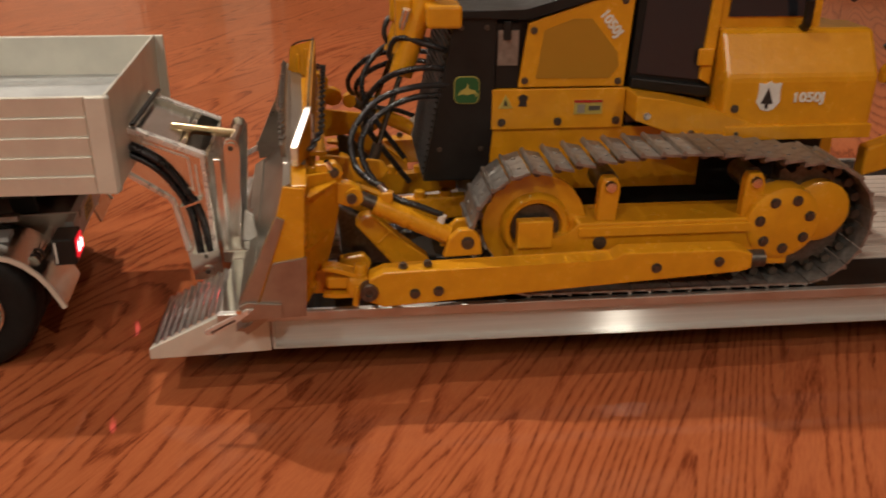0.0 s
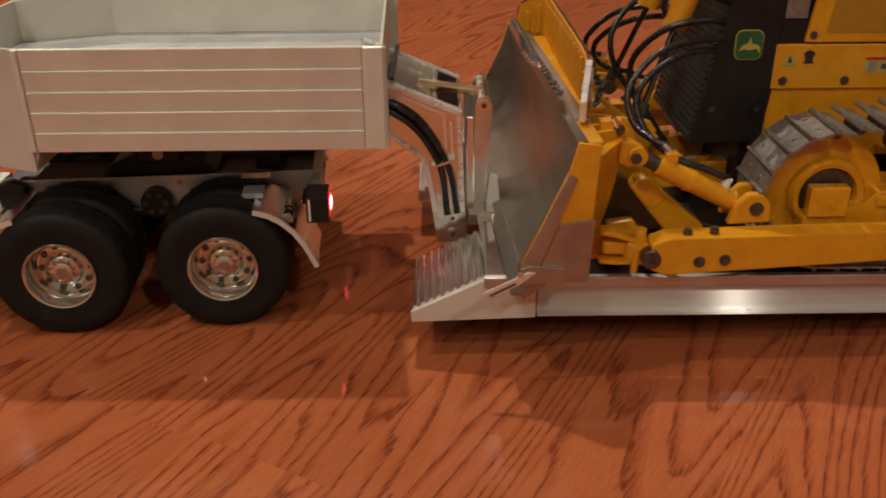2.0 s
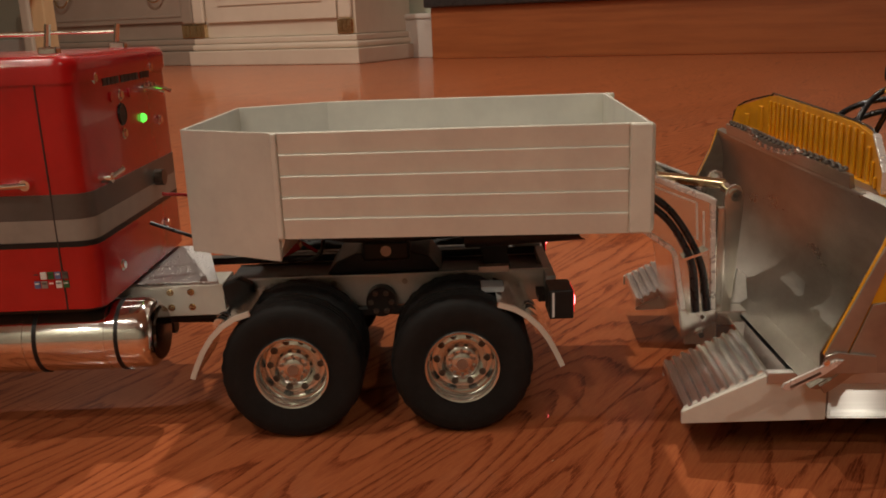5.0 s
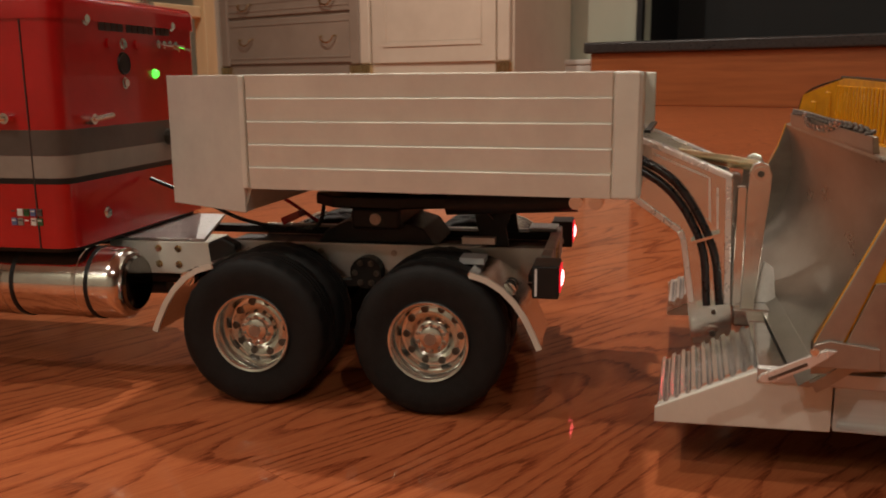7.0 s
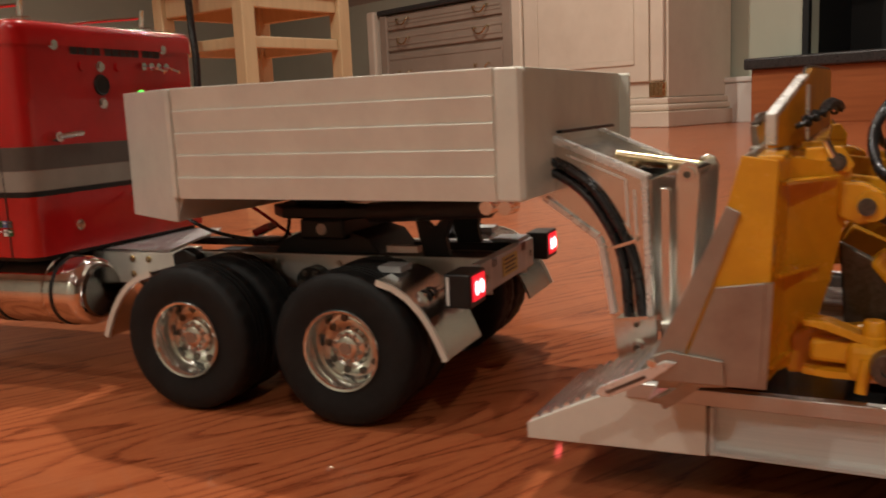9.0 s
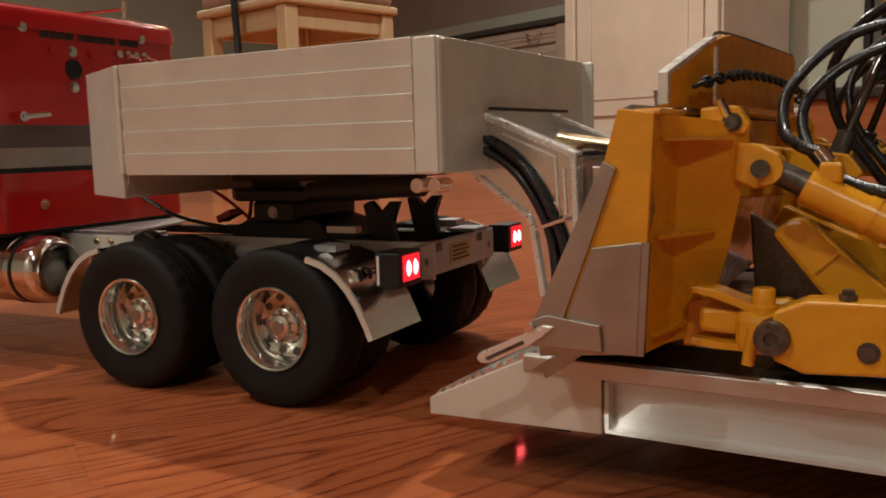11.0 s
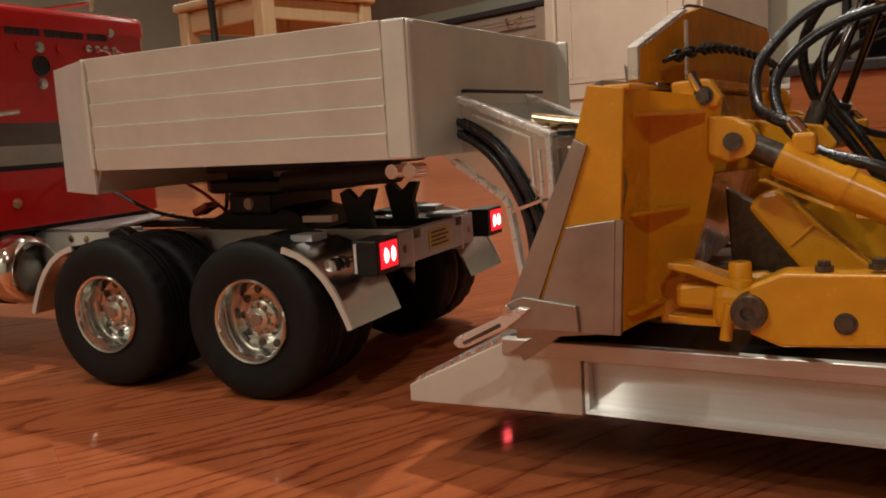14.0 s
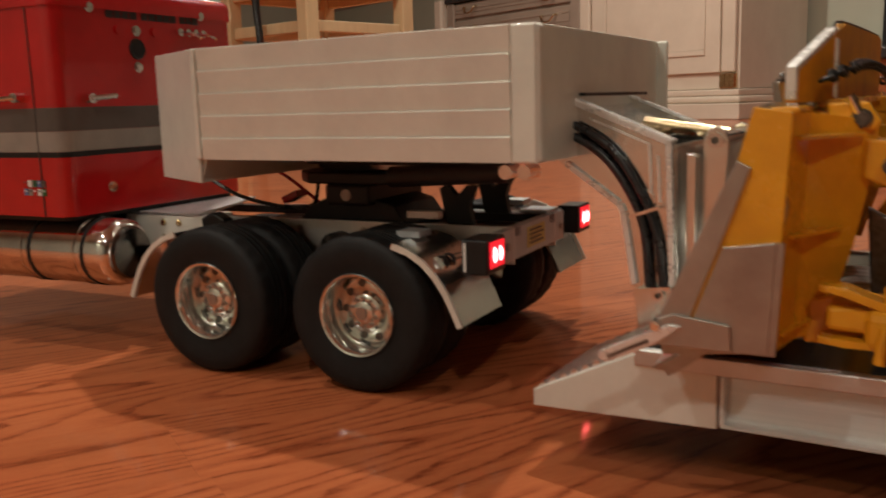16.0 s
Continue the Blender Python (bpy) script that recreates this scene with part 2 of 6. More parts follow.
TAUPE = worn("taupe_paint", (0.36, 0.28, 0.22), (0.30, 0.23, 0.18), 0.42, 0.0, (3, 3, 3), 0.06, 0.05, 0.1)
WALL = worn("pale_green_wall", (0.48, 0.49, 0.39), (0.44, 0.45, 0.36), 0.8, 0.0, (2, 2, 2), 0.05, 0.1)
TRIM = worn("white_trim", (0.74, 0.68, 0.62), (0.68, 0.62, 0.56), 0.4, 0.0, (4, 4, 4), 0.05, 0.05)
CEIL = worn("ceiling_paint", (0.55, 0.53, 0.50), (0.51, 0.49, 0.46), 0.9, 0.0, (2, 2, 2), 0.05, 0.1)
GRANITE = worn("dark_granite", (0.05, 0.046, 0.045), (0.015, 0.014, 0.014), 0.3, 0.0, (90, 90, 90), 0.1, 0.1)
HEARTH_WOOD = worn("red_oak_panel", (0.40, 0.12, 0.035), (0.30, 0.085, 0.026), 0.4, 0.0, (2, 30, 30), 0.08, 0.1, 0.2)
SOOT = plain("soot_black", (0.006, 0.006, 0.006), 0.7)
PINE = worn("pale_pine", (0.68, 0.52, 0.30), (0.58, 0.43, 0.24), 0.45, 0.0, (30, 30, 4), 0.08, 0.1)
CUSHION = worn("pink_cloth", (0.42, 0.25, 0.20), (0.33, 0.19, 0.15), 0.9, 0.0, (40, 40, 40))

# ---- builders ----
OFFSET = {}


def thing(name, at, label, category, group="", kind=""):
    e = new(name)
    e.empty_display_size = 0.02
    e.matrix_world = at
    return tagged(e, label, category, group, kind)


def part(name, bm, mat, parent, label="", smooth=False, shift=None):
    me = bpy.data.meshes.new(name)
    if bm.faces:
        bmesh.ops.recalc_face_normals(bm, faces=bm.faces)
    off = OFFSET.get(parent.name, Vector((0, 0, 0))) if shift is None else Vector(shift)
    if off.length:
        bmesh.ops.translate(bm, verts=bm.verts, vec=-off)
    bm.to_mesh(me)
    bm.free()
    me.materials.append(mat)
    if smooth:
        for p in me.polygons:
            p.use_smooth = True
        me.set_sharp_from_angle(angle=radians(38))
    ob = new(name, me)
    ob.parent = parent
    OFFSET[ob.name] = off
    if label:
        ob["label"] = label
    return ob


def same(ob, parent, x=0, y=0, z=0, rz=0.0, flip=False):
    """Another part with the same mesh."""
    o = new(ob.name.split(".")[0], ob.data)
    o.parent = parent
    OFFSET[o.name] = OFFSET.get(ob.name, Vector((0, 0, 0)))
    o.matrix_basis = pose(x, y, z, 0, 0, rz) @ (Matrix.Diagonal((1, -1, 1, 1)) if flip else Matrix())
    if "label" in ob:
        o["label"] = ob["label"]
    return o


def box(bm, lo, hi, bevel=0.0, seg=2):
    r = bmesh.ops.create_cube(bm, size=1)
    vs = r["verts"]
    lo, hi = Vector(lo), Vector(hi)
    c, s = (lo + hi) / 2, hi - lo
    for v in vs:
        v.co = Vector((v.co.x * s.x, v.co.y * s.y, v.co.z * s.z)) + c
    if bevel:
        es = {e for v in vs for e in v.link_edges}
        bmesh.ops.bevel(bm, geom=list(es), offset=min(bevel, min(s) * 0.45), segments=seg, affect="EDGES", profile=0.5)
    return bm


def Box(lo, hi, bevel=0.0, seg=2):
    return box(bmesh.new(), lo, hi, bevel, seg)


def rod(bm, a, b, r, seg=16, r2=None):
    a, b = Vector(a), Vector(b)
    d = b - a
    m = Matrix.Translation((a + b) / 2) @ d.to_track_quat("Z", "Y").to_matrix().to_4x4()
    bmesh.ops.create_cone(bm, cap_ends=True, segments=seg, radius1=r, radius2=r if r2 is None else r2, depth=d.length, matrix=m)
    return bm


def Rod(a, b, r, seg=16, r2=None):
    return rod(bmesh.new(), a, b, r, seg, r2)


def prism(bm, pts, axis, a, b, bevel=0.0):
    """A plate: a polygon in the two other axes, from a to b along axis."""
    def at(p, w):
        return {"y": (p[0], w, p[1]), "x": (w, p[0], p[1]), "z": (p[0], p[1], w)}[axis]
    va = [bm.verts.new(at(p, a)) for p in pts]
    vb = [bm.verts.new(at(p, b)) for p in pts]
    fs = [bm.faces.new(va), bm.faces.new(vb[::-1])]
    n = len(pts)
    for i in range(n):
        fs.append(bm.faces.new((va[i], va[(i + 1) % n], vb[(i + 1) % n], vb[i])))
    if bevel:
        bmesh.ops.bevel(bm, geom=list({e for f in fs for e in f.edges}), offset=bevel, segments=2, affect="EDGES", profile=0.5)
    return bm


def Prism(pts, axis, a, b, bevel=0.0):
    return prism(bmesh.new(), pts, axis, a, b, bevel)


def lathe(bm, prof, centre, axis="y", seg=40, caps=True, notch=()):
    """Turns (radius, along) points round an axis through centre; notch: the points that are cut back on every other pair of steps."""
    c = Vector(centre)
    rings = []
    for index, (r0, h) in enumerate(prof):
        ring = []
        for i in range(seg):
            a = 2 * math.pi * i / seg
            r = r0 - (0.0006 if index in notch and i % 4 < 2 else 0)
            p = {"y": (r * math.cos(a), h, r * math.sin(a)), "x": (h, r * math.cos(a), r * math.sin(a)), "z": (r * math.cos(a), r * math.sin(a), h)}[axis]
            ring.append(bm.verts.new(c + Vector(p)))
        rings.append(ring)
    for a, b in zip(rings, rings[1:]):
        for i in range(seg):
            bm.faces.new((a[i], a[(i + 1) % seg], b[(i + 1) % seg], b[i]))
    if caps:
        for ring in (rings[0], rings[-1]):
            bm.faces.new(ring)
    return bm


def spline(pts, n=8):
    P = [Vector(p) for p in pts]
    P = [2 * P[0] - P[1]] + P + [2 * P[-1] - P[-2]]
    out = []
    for i in range(1, len(P) - 2):
        a, b, c, d = P[i - 1:i + 3]
        for k in range(n):
            t = k / n
            out.append(0.5 * (2 * b + (c - a) * t + (2 * a - 5 * b + 4 * c - d) * t * t + (3 * b - a - 3 * c + d) * t ** 3))
    return out + [P[-2]]


def tube(bm, pts, r, seg=10, n=8):
    path = spline(pts, n) if n else [Vector(p) for p in pts]
    rings, side = [], None
    for i, p in enumerate(path):
        d = (path[min(i + 1, len(path) - 1)] - path[max(i - 1, 0)]).normalized()
        if side is None:
            side = d.orthogonal().normalized()
        side = (side - d * side.dot(d)).normalized()
        up = d.cross(side)
        rings.append([bm.verts.new(p + r * (math.cos(2 * math.pi * k / seg) * side + math.sin(2 * math.pi * k / seg) * up)) for k in range(seg)])
    for a, b in zip(rings, rings[1:]):
        for k in range(seg):
            bm.faces.new((a[k], a[(k + 1) % seg], b[(k + 1) % seg], b[k]))
    bm.faces.new(rings[0])
    bm.faces.new(rings[-1])
    return bm


def Tube(pts, r, seg=10, n=8):
    return tube(bmesh.new(), pts, r, seg, n)


def sheet(bm, pts, axis, a, b, thick):
    """A bent strip: a path of points in the two other axes, given thickness, from a to b along axis."""
    P = [Vector(p) for p in pts]
    off = []
    for i, p in enumerate(P):
        d = (P[min(i + 1, len(P) - 1)] - P[max(i - 1, 0)]).normalized()
        off.append(p + Vector((-d.y, d.x)) * thick)
    return prism(bm, [tuple(p) for p in P] + [tuple(p) for p in off[::-1]], axis, a, b)


def bolt(parent, p, r=0.0018, h=0.0016, axis="y", mat=None, sign=-1):
    d = {"y": Vector((0, sign, 0)), "x": Vector((sign, 0, 0)), "z": Vector((0, 0, sign))}[axis]
    bm = rod(bmesh.new(), Vector(p) - d * 0.001, Vector(p) + d * h, r, 6)
    rod(bm, Vector(p) - d * 0.0008, Vector(p) + d * h * 0.35, r * 1.35, 12)
    return part("bolt", bm, mat or BOLT, parent)


def letters(name, text, size, m, mat, parent, depth=0.0003):
    cu = bpy.data.curves.new(name, "FONT")
    cu.body, cu.size, cu.extrude, cu.align_x, cu.align_y = text, size, depth, "CENTER", "CENTER"
    cu.offset = size * 0.035
    tmp = bpy.data.objects.new("text", cu)
    scene.collection.objects.link(tmp)
    me = bpy.data.meshes.new_from_object(tmp.evaluated_get(bpy.context.evaluated_depsgraph_get()))
    bpy.data.objects.remove(tmp)
    me.name = name
    me.materials.clear()
    me.materials.append(mat)
    me.transform(m)
    off = OFFSET.get(parent.name, Vector((0, 0, 0)))
    me.transform(Matrix.Translation(-off))
    ob = new(name, me)
    ob.parent = parent
    return ob

# ---- the room ----
KITCHEN = pose(-1.95, 5.14, 0, 0, 0, -12)


def setting(name, bm, mat, label, category, at=None):
    me = bpy.data.meshes.new(name)
    bmesh.ops.recalc_face_normals(bm, faces=bm.faces)
    bm.to_mesh(me)
    bm.free()
    me.materials.append(mat)
    ob = new(name, me)
    if at is not None:
        ob.matrix_world = at
    return tagged(ob, label, category, kind="structure")


floor = setting("floor", Box((-7.5, -3.2, -0.06), (6.6, 9.2, -0.0045)), OAK, "varnished red oak strip floor with diagonal boards", "floor")
setting("ceiling", Box((-7.5, -3.2, CEILING), (6.6, 9.2, CEILING + 0.1)), CEIL, "plain off-white painted ceiling with recessed lamps", "ceiling")
setting("wall_south", Box((-7.5, -3.3, 0), (6.6, -3.2, CEILING)), WALL, "plain pale green painted wall", "wall")
# unseen east wall: dark and set far back so less light bounces off
setting("wall_east", Box((6.6, -3.2, 0), (6.7, 9.2, CEILING)), TAUPE, "unseen plain wall, kept dark and far to cut bounced light", "wall")
setting("wall_west", Box((-7.6, -3.2, 0), (-7.5, 9.2, CEILING)), WALL, "plain pale green painted wall", "wall")

# the back wall, with the opening of the fireplace through it
bw = bmesh.new()
box(bw, (-6.2, 0.70, 0), (0.47, 0.82, 1.15))
box(bw, (2.2, 0.70, 0), (6.0, 0.82, 1.15))
box(bw, (0.47, 0.70, 0), (2.2, 0.82, 0.36))
setting("wall_north", bw, WALL, "pale green painted wall behind the cabinets and hearth", "wall", KITCHEN)
# unseen upper wall, given a dark colour so the floor mirrors less light
setting("wall_north_upper", Box((-6.2, 0.70, 1.151), (6.0, 0.82, CEILING)), TAUPE, "unseen upper wall, darkened taupe for dimmer floor reflections", "wall", KITCHEN)
fb = thing("fireplace", KITCHEN @ pose(1.345, 0.83, 0.36), "black firebox recessed in the pale green wall", "fireplace", kind="structure")
part("firebox_back", Box((-0.9, 0.40, 0), (0.9, 0.44, 0.85)), SOOT, fb)
part("firebox_side", Box((-0.94, -0.01, 0), (-0.88, 0.44, 0.85)), SOOT, fb)
part("firebox_side", Box((0.88, -0.01, 0), (0.94, 0.44, 0.85)), SOOT, fb)
part("firebox_top", Box((-0.94, -0.01, 0.79), (0.94, 0.44, 0.85)), SOOT, fb)
part("firebox_floor", Box((-0.94, -0.01, -0.04), (0.94, 0.44, 0.004)), SOOT, fb)
part("frame", Box((-0.90, -0.16, 0.01), (-0.86, -0.12, 0.80), 0.005), SOOT, fb)

hearth = thing("hearth", KITCHEN @ pose(0.25, 0.40, 0), "raised oak-panelled hearth with a dark granite slab", "hearth")
part("front_panel", Box((0.03, 0.02, 0), (4.2, 0.295, 0.30), 0.004), HEARTH_WOOD, hearth, "red oak front panel")
part("slab", Box((0.0, -0.02, 0.30), (4.25, 0.297, 0.365), 0.012, 3), GRANITE, hearth, "dark granite slab with rounded edge")
base = bmesh.new()
box(base, (-0.03, 0.60, 0.0), (0.245, 0.698, 0.235), 0.004)
box(base, (-0.03, 0.59, 0.237), (0.245, 0.698, 0.272), 0.012, 3)
setting("baseboard", base, TRIM, "tall white moulded baseboard beside the hearth", "baseboard", KITCHEN)


def cabinet(at, width, panels, mat, label, drawers=(), top=1.34):
    c = thing("cabinet", at, label, "cabinet", "kitchen cabinets")
    part("body", Box((-width, 0.02, 0.17), (0, 0.66, top), 0.004), mat, c)
    sk = bmesh.new()
    box(sk, (-width - 0.02, -0.05, 0), (0.05, 0.68, 0.09), 0.006)
    box(sk, (-width - 0.01, -0.03, 0.091), (0.035, 0.68, 0.13), 0.015, 3)
    box(sk, (-width, -0.015, 0.131), (0.02, 0.68, 0.168), 0.008)
    part("base_moulding", sk, mat, c, "stepped base moulding")
    for x in (-width + 0.05, -0.06):
        part("pilaster", Box((x - 0.045, -0.012, 0.26), (x + 0.045, 0.019, top), 0.012, 3), mat, c)
        ft = bmesh.new()
        box(ft, (x - 0.048, -0.018, 0.172), (x + 0.048, 0.019, 0.256), 0.004)
        for k in (-0.016, 0.016):
            box(ft, (x + k - 0.004, -0.021, 0.176), (x + k + 0.004, -0.0185, 0.252), 0.001)
        part("foot_cap", ft, BRASS, c, "fluted brass foot cap")
    for x0, x1, z0, z1 in panels:
        d = part("door", Box((x0, 0.0, z0), (x1, 0.019, z1), 0.004), mat, c)
        fr = bmesh.new()
        w = 0.03
        g = 0.10
        for a, b_ in (((x0 + g, -0.008, z0 + g), (x1 - g, -0.001, z0 + g + w)), ((x0 + g, -0.008, z1 - g - w), (x1 - g, -0.001, z1 - g)),
                      ((x0 + g, -0.008, z0 + g + w + 0.001), (x0 + g + w, -0.001, z1 - g - w - 0.001)), ((x1 - g - w, -0.008, z0 + g + w + 0.001), (x1 - g, -0.001, z1 - g - w - 0.001))):
            box(fr, a, b_, 0.003)
        part("moulding", fr, mat, d)
        part("panel", Box((x0 + g + w + 0.002, -0.003, z0 + g + w + 0.002), (x1 - g - w - 0.002, -0.0005, z1 - g - w - 0.002)), mat, d)
    for x0, x1, z0, z1 in drawers:
        d = part("drawer", Box((x0, 0.0, z0), (x1, 0.019, z1), 0.006), mat, c)
        fr = bmesh.new()
        g, w = 0.035, 0.014
        for a, b_ in (((x0 + g, -0.005, z0 + g), (x1 - g, -0.001, z0 + g + w)), ((x0 + g, -0.005, z1 - g - w), (x1 - g, -0.001, z1 - g)),
                      ((x0 + g, -0.005, z0 + g + w + 0.001), (x0 + g + w, -0.001, z1 - g - w - 0.001)), ((x1 - g - w, -0.005, z0 + g + w + 0.001), (x1 - g, -0.001, z1 - g - w - 0.001))):
            box(fr, a, b_, 0.002)
        part("moulding", fr, mat, d)
        xm, zm = (x0 + x1) / 2, (z0 + z1) / 2
        for k in (-0.32, 0.33):
            hx = xm + k * (x1 - x0)
            h = Tube([(hx - 0.066, -0.002, zm + 0.02), (hx - 0.066, -0.03, zm + 0.015), (hx - 0.03, -0.036, zm - 0.022), (hx + 0.03, -0.036, zm - 0.022), (hx + 0.066, -0.03, zm + 0.015), (hx + 0.066, -0.002, zm + 0.02)], 0.006, 8, 5)
            part("bail_handle", h, BRASS, d, "polished brass bail handle", True)
    part("countertop", Box((-width - 0.0, -0.03, top + 0.002), (0.03 if top > 1 else 0, 0.67, top + 0.04), 0.008), GRANITE, c)
    return c


cabinet(KITCHEN, 1.22, [(-1.11, -0.12, 0.262, 1.32)], PINK_PAINT, "cream-painted kitchen cabinet with brass foot caps and stepped base")
# drawer cabinet in a darker tone than the cream one beside it
cabinet(KITCHEN @ pose(-1.25, 0.05, 0), 1.50, [], TAUPE, "darker taupe drawer cabinet with brass bail handles",
        [(-1.43, -0.08, 0.275, 0.60), (-1.43, -0.08, 0.62, 0.76), (-1.43, -0.08, 0.78, 0.89)], 0.90)
post = thing("corner_post", KITCHEN @ pose(-2.82, 0.0, 0), "cream-painted moulded corner post beside the drawers", "post")
part("shaft", Box((-0.05, 0.0, 0.10), (0.05, 0.30, 0.94), 0.02, 3), PINK_PAINT, post)
part("plinth", Box((-0.07, -0.02, 0), (0.07, 0.32, 0.10), 0.008), PINK_PAINT, post)
setting("trim", Box((-5.6, 0.66, 0), (-2.90, 0.698, 0.2), 0.006), TRIM, "tall white baseboard under the pale wall", "trim", KITCHEN)


def stool(at, label):
    s = thing("wooden_stool", at, label, "stool")
    for sx in (-1, 1):
        for sy in (-1, 1):
            lg = bmesh.new()
            prism(lg, [(-0.023, -0.023), (0.023, -0.023), (0.023, 0.023), (-0.023, 0.023)], "z", 0, 0.53, 0.004)
            bmesh.ops.translate(lg, verts=lg.verts, vec=(sx * 0.19, sy * 0.19, 0))
            part("leg", lg, PINE, s)
    for z0, z1, th in ((0.355, 0.388, 0.011), (0.468, 0.528, 0.009)):
        for k in (-0.19, 0.19):
            part("rung" if z0 < 0.4 else "apron", Box((-0.166, k - th, z0), (0.166, k + th, z1), 0.003), PINE, s)
            part("rung" if z0 < 0.4 else "apron", Box((k - th, -0.166, z0), (k + th, 0.166, z1), 0.003), PINE, s)
    part("seat", Box((-0.225, -0.225, 0.531), (0.225, 0.225, 0.556), 0.008, 3), PINE, s)
    part("cushion", Box((-0.215, -0.215, 0.557), (0.215, 0.215, 0.600), 0.018, 4), CUSHION, s, "faded pink seat cushion")
    return s


stool(pose(-2.045, 2.232, 0, 0, 0, -1), "pale pine stool with a faded pink cushion")
cord = thing("power_cord", pose(-2.03, 1.995, 0), "black power cord hanging down beside the stool", "cord")
part("cable", Tube([(-0.10, 0.03, 0.009), (-0.03, 0.0, 0.03), (0.0, 0, 0.30), (-0.01, 0.0, 0.45), (0.0, 0.0, 0.62), (0.02, 0.10, 0.66)], 0.011, 8), HOSE, cord, "", True)

# a ring at every light, the fill ones too; none is in view
for lx, ly, lw in LAMPS:
    rl = thing("recessed_lamp", pose(lx, ly, CEILING), "unseen recessed ceiling lamp with white ring, one at each light", "lamp", "recessed ceiling lamps")
    part("ring", lathe(bmesh.new(), [(0.058, -0.001), (0.085, -0.001), (0.085, -0.006), (0.060, -0.009), (0.058, -0.006)], (0, 0, 0), "z", 32), TRIM, rl)

# ---- the lowboy trailer ----
TRAILER = pose(-0.061, 0.656, 0, 0, 0, 11)
DECK = 0.0535
WIDE = 0.25
tr = thing("lowboy_trailer", TRAILER, "bare aluminium model lowboy trailer with gooseneck and tray", "trailer")
END = 0.62


def mirror(p, flip):
    return WIDE - p if flip else p


for flip in (False, True):
    def V(a, b):
        return (WIDE - b, WIDE - a) if flip else (a, b)
    y0, y1 = V(0.0, 0.0028)
    part("ramp_side", Prism([(0, 0.0245), (0, 0.0312), (0.0418, 0.0512), (0.0727, 0.0512), (0.0727, 0.0268)], "y", y0, y1, 0.0004), ALU_PAINT, tr, "sanded aluminium ramp side plate")
    y0, y1 = V(-0.0012, 0.0035)
    part("deck_rail", Box((0.0422, y0, 0.0472), (END, y1, DECK), 0.0005), ALU, tr, "satin aluminium deck rail")
    # channel beam
    pr = [(0.0005, 0.0274), (0.0005, 0.0287), (0.0040, 0.0287), (0.0049, 0.0291), (0.0053, 0.0300), (0.0053, 0.0452), (0.0049, 0.0460), (0.0040, 0.0463), (0.0012, 0.0463), (0.0012, 0.0471), (0.0085, 0.0471), (0.0085, 0.0274)]
    part("channel_beam", Prism([(mirror(a, flip), z) for a, z in pr], "x", 0.0738, END), BEAM, tr, "polished extruded aluminium channel")
    # ribbed ramp
    n, x0, z0, x1, z1 = 9, 0.0008, 0.0312, 0.0425, 0.0524
    top = []
    for i in range(n):
        for k, h in ((0.0, 0.0), (0.16, 0.0017), (0.52, 0.0019), (0.70, 0.0)):
            f = (i + k) / n
            top.append((x0 + (x1 - x0) * f, z0 + (z1 - z0) * f + h))
    top.append((x1, z1))
    y0, y1 = V(0.003, 0.066)
    part("ramp_plate", Prism(top + [(x1, z1 - 0.004), (x0, z0 - 0.0045)], "y", y0, y1), RIBBED, tr, "ribbed aluminium ramp plate")
    y0, y1 = V(0.0635, 0.066)
    part("ramp_gusset", Prism([(0.001, 0.0246), (0.001, 0.0265), (0.0418, 0.0475), (0.06, 0.0475), (0.06, 0.0268)], "y", y0, y1), ALU_PAINT, tr)

# black closing plates added under the hollow ramps to keep their shade dark
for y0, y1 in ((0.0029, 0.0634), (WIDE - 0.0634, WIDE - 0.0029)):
    part("ramp_base", Box((0.002, y0, 0.0247), (0.0590, y1, 0.0262)), BLACK, tr, "added black plate closing the ramp's hollow, shaded underside")
for y0, y1 in ((0.0006, 0.0052), (WIDE - 0.0052, WIDE - 0.0006)):
    part("beam_end", Box((0.0736, y0, 0.0288), (0.0752, y1, 0.0462)), BEAM, tr)
part("deck_frame", Box((0.060, 0.013, 0.040), (END, WIDE - 0.013, 0.047)), BLACK, tr, "dark deck subframe")
part("front_sill", Box((0.0426, 0.0037, 0.0472), (0.0595, WIDE - 0.0037, 0.0530), 0.0006), CHROME, tr, "mirror-polished front sill")
slat = None
for y0, y1 in ((0.0037, 0.0436), (WIDE - 0.0436, WIDE - 0.0037)):
    part("deck_strip", Box((0.0605, y0, 0.0472), (END - 0.001, y1, 0.0523), 0.0008), DECK_BLACK, tr, "glossy dark steel deck strip")
for i in range(16):
    y = 0.0442 + i * 0.01016
    if slat is None:
        slat = part("deck_board", Box((0.0605, y, 0.0472), (END - 0.001, y + 0.0087, 0.0529), 0.0005, 1), DECKWOOD, tr, "pale grooved deck board")
    else:
        same(slat, tr, 0, i * 0.01016, 0)

# the gooseneck tray
NB, NT = 0.1195, 0.1785
TRAY = [(-0.013, 0.0345), (-0.216, 0.0345), (-0.276, 0.062), (-0.2815, 0.188), (-0.222, 0.2155), (-0.019, 0.2165)]


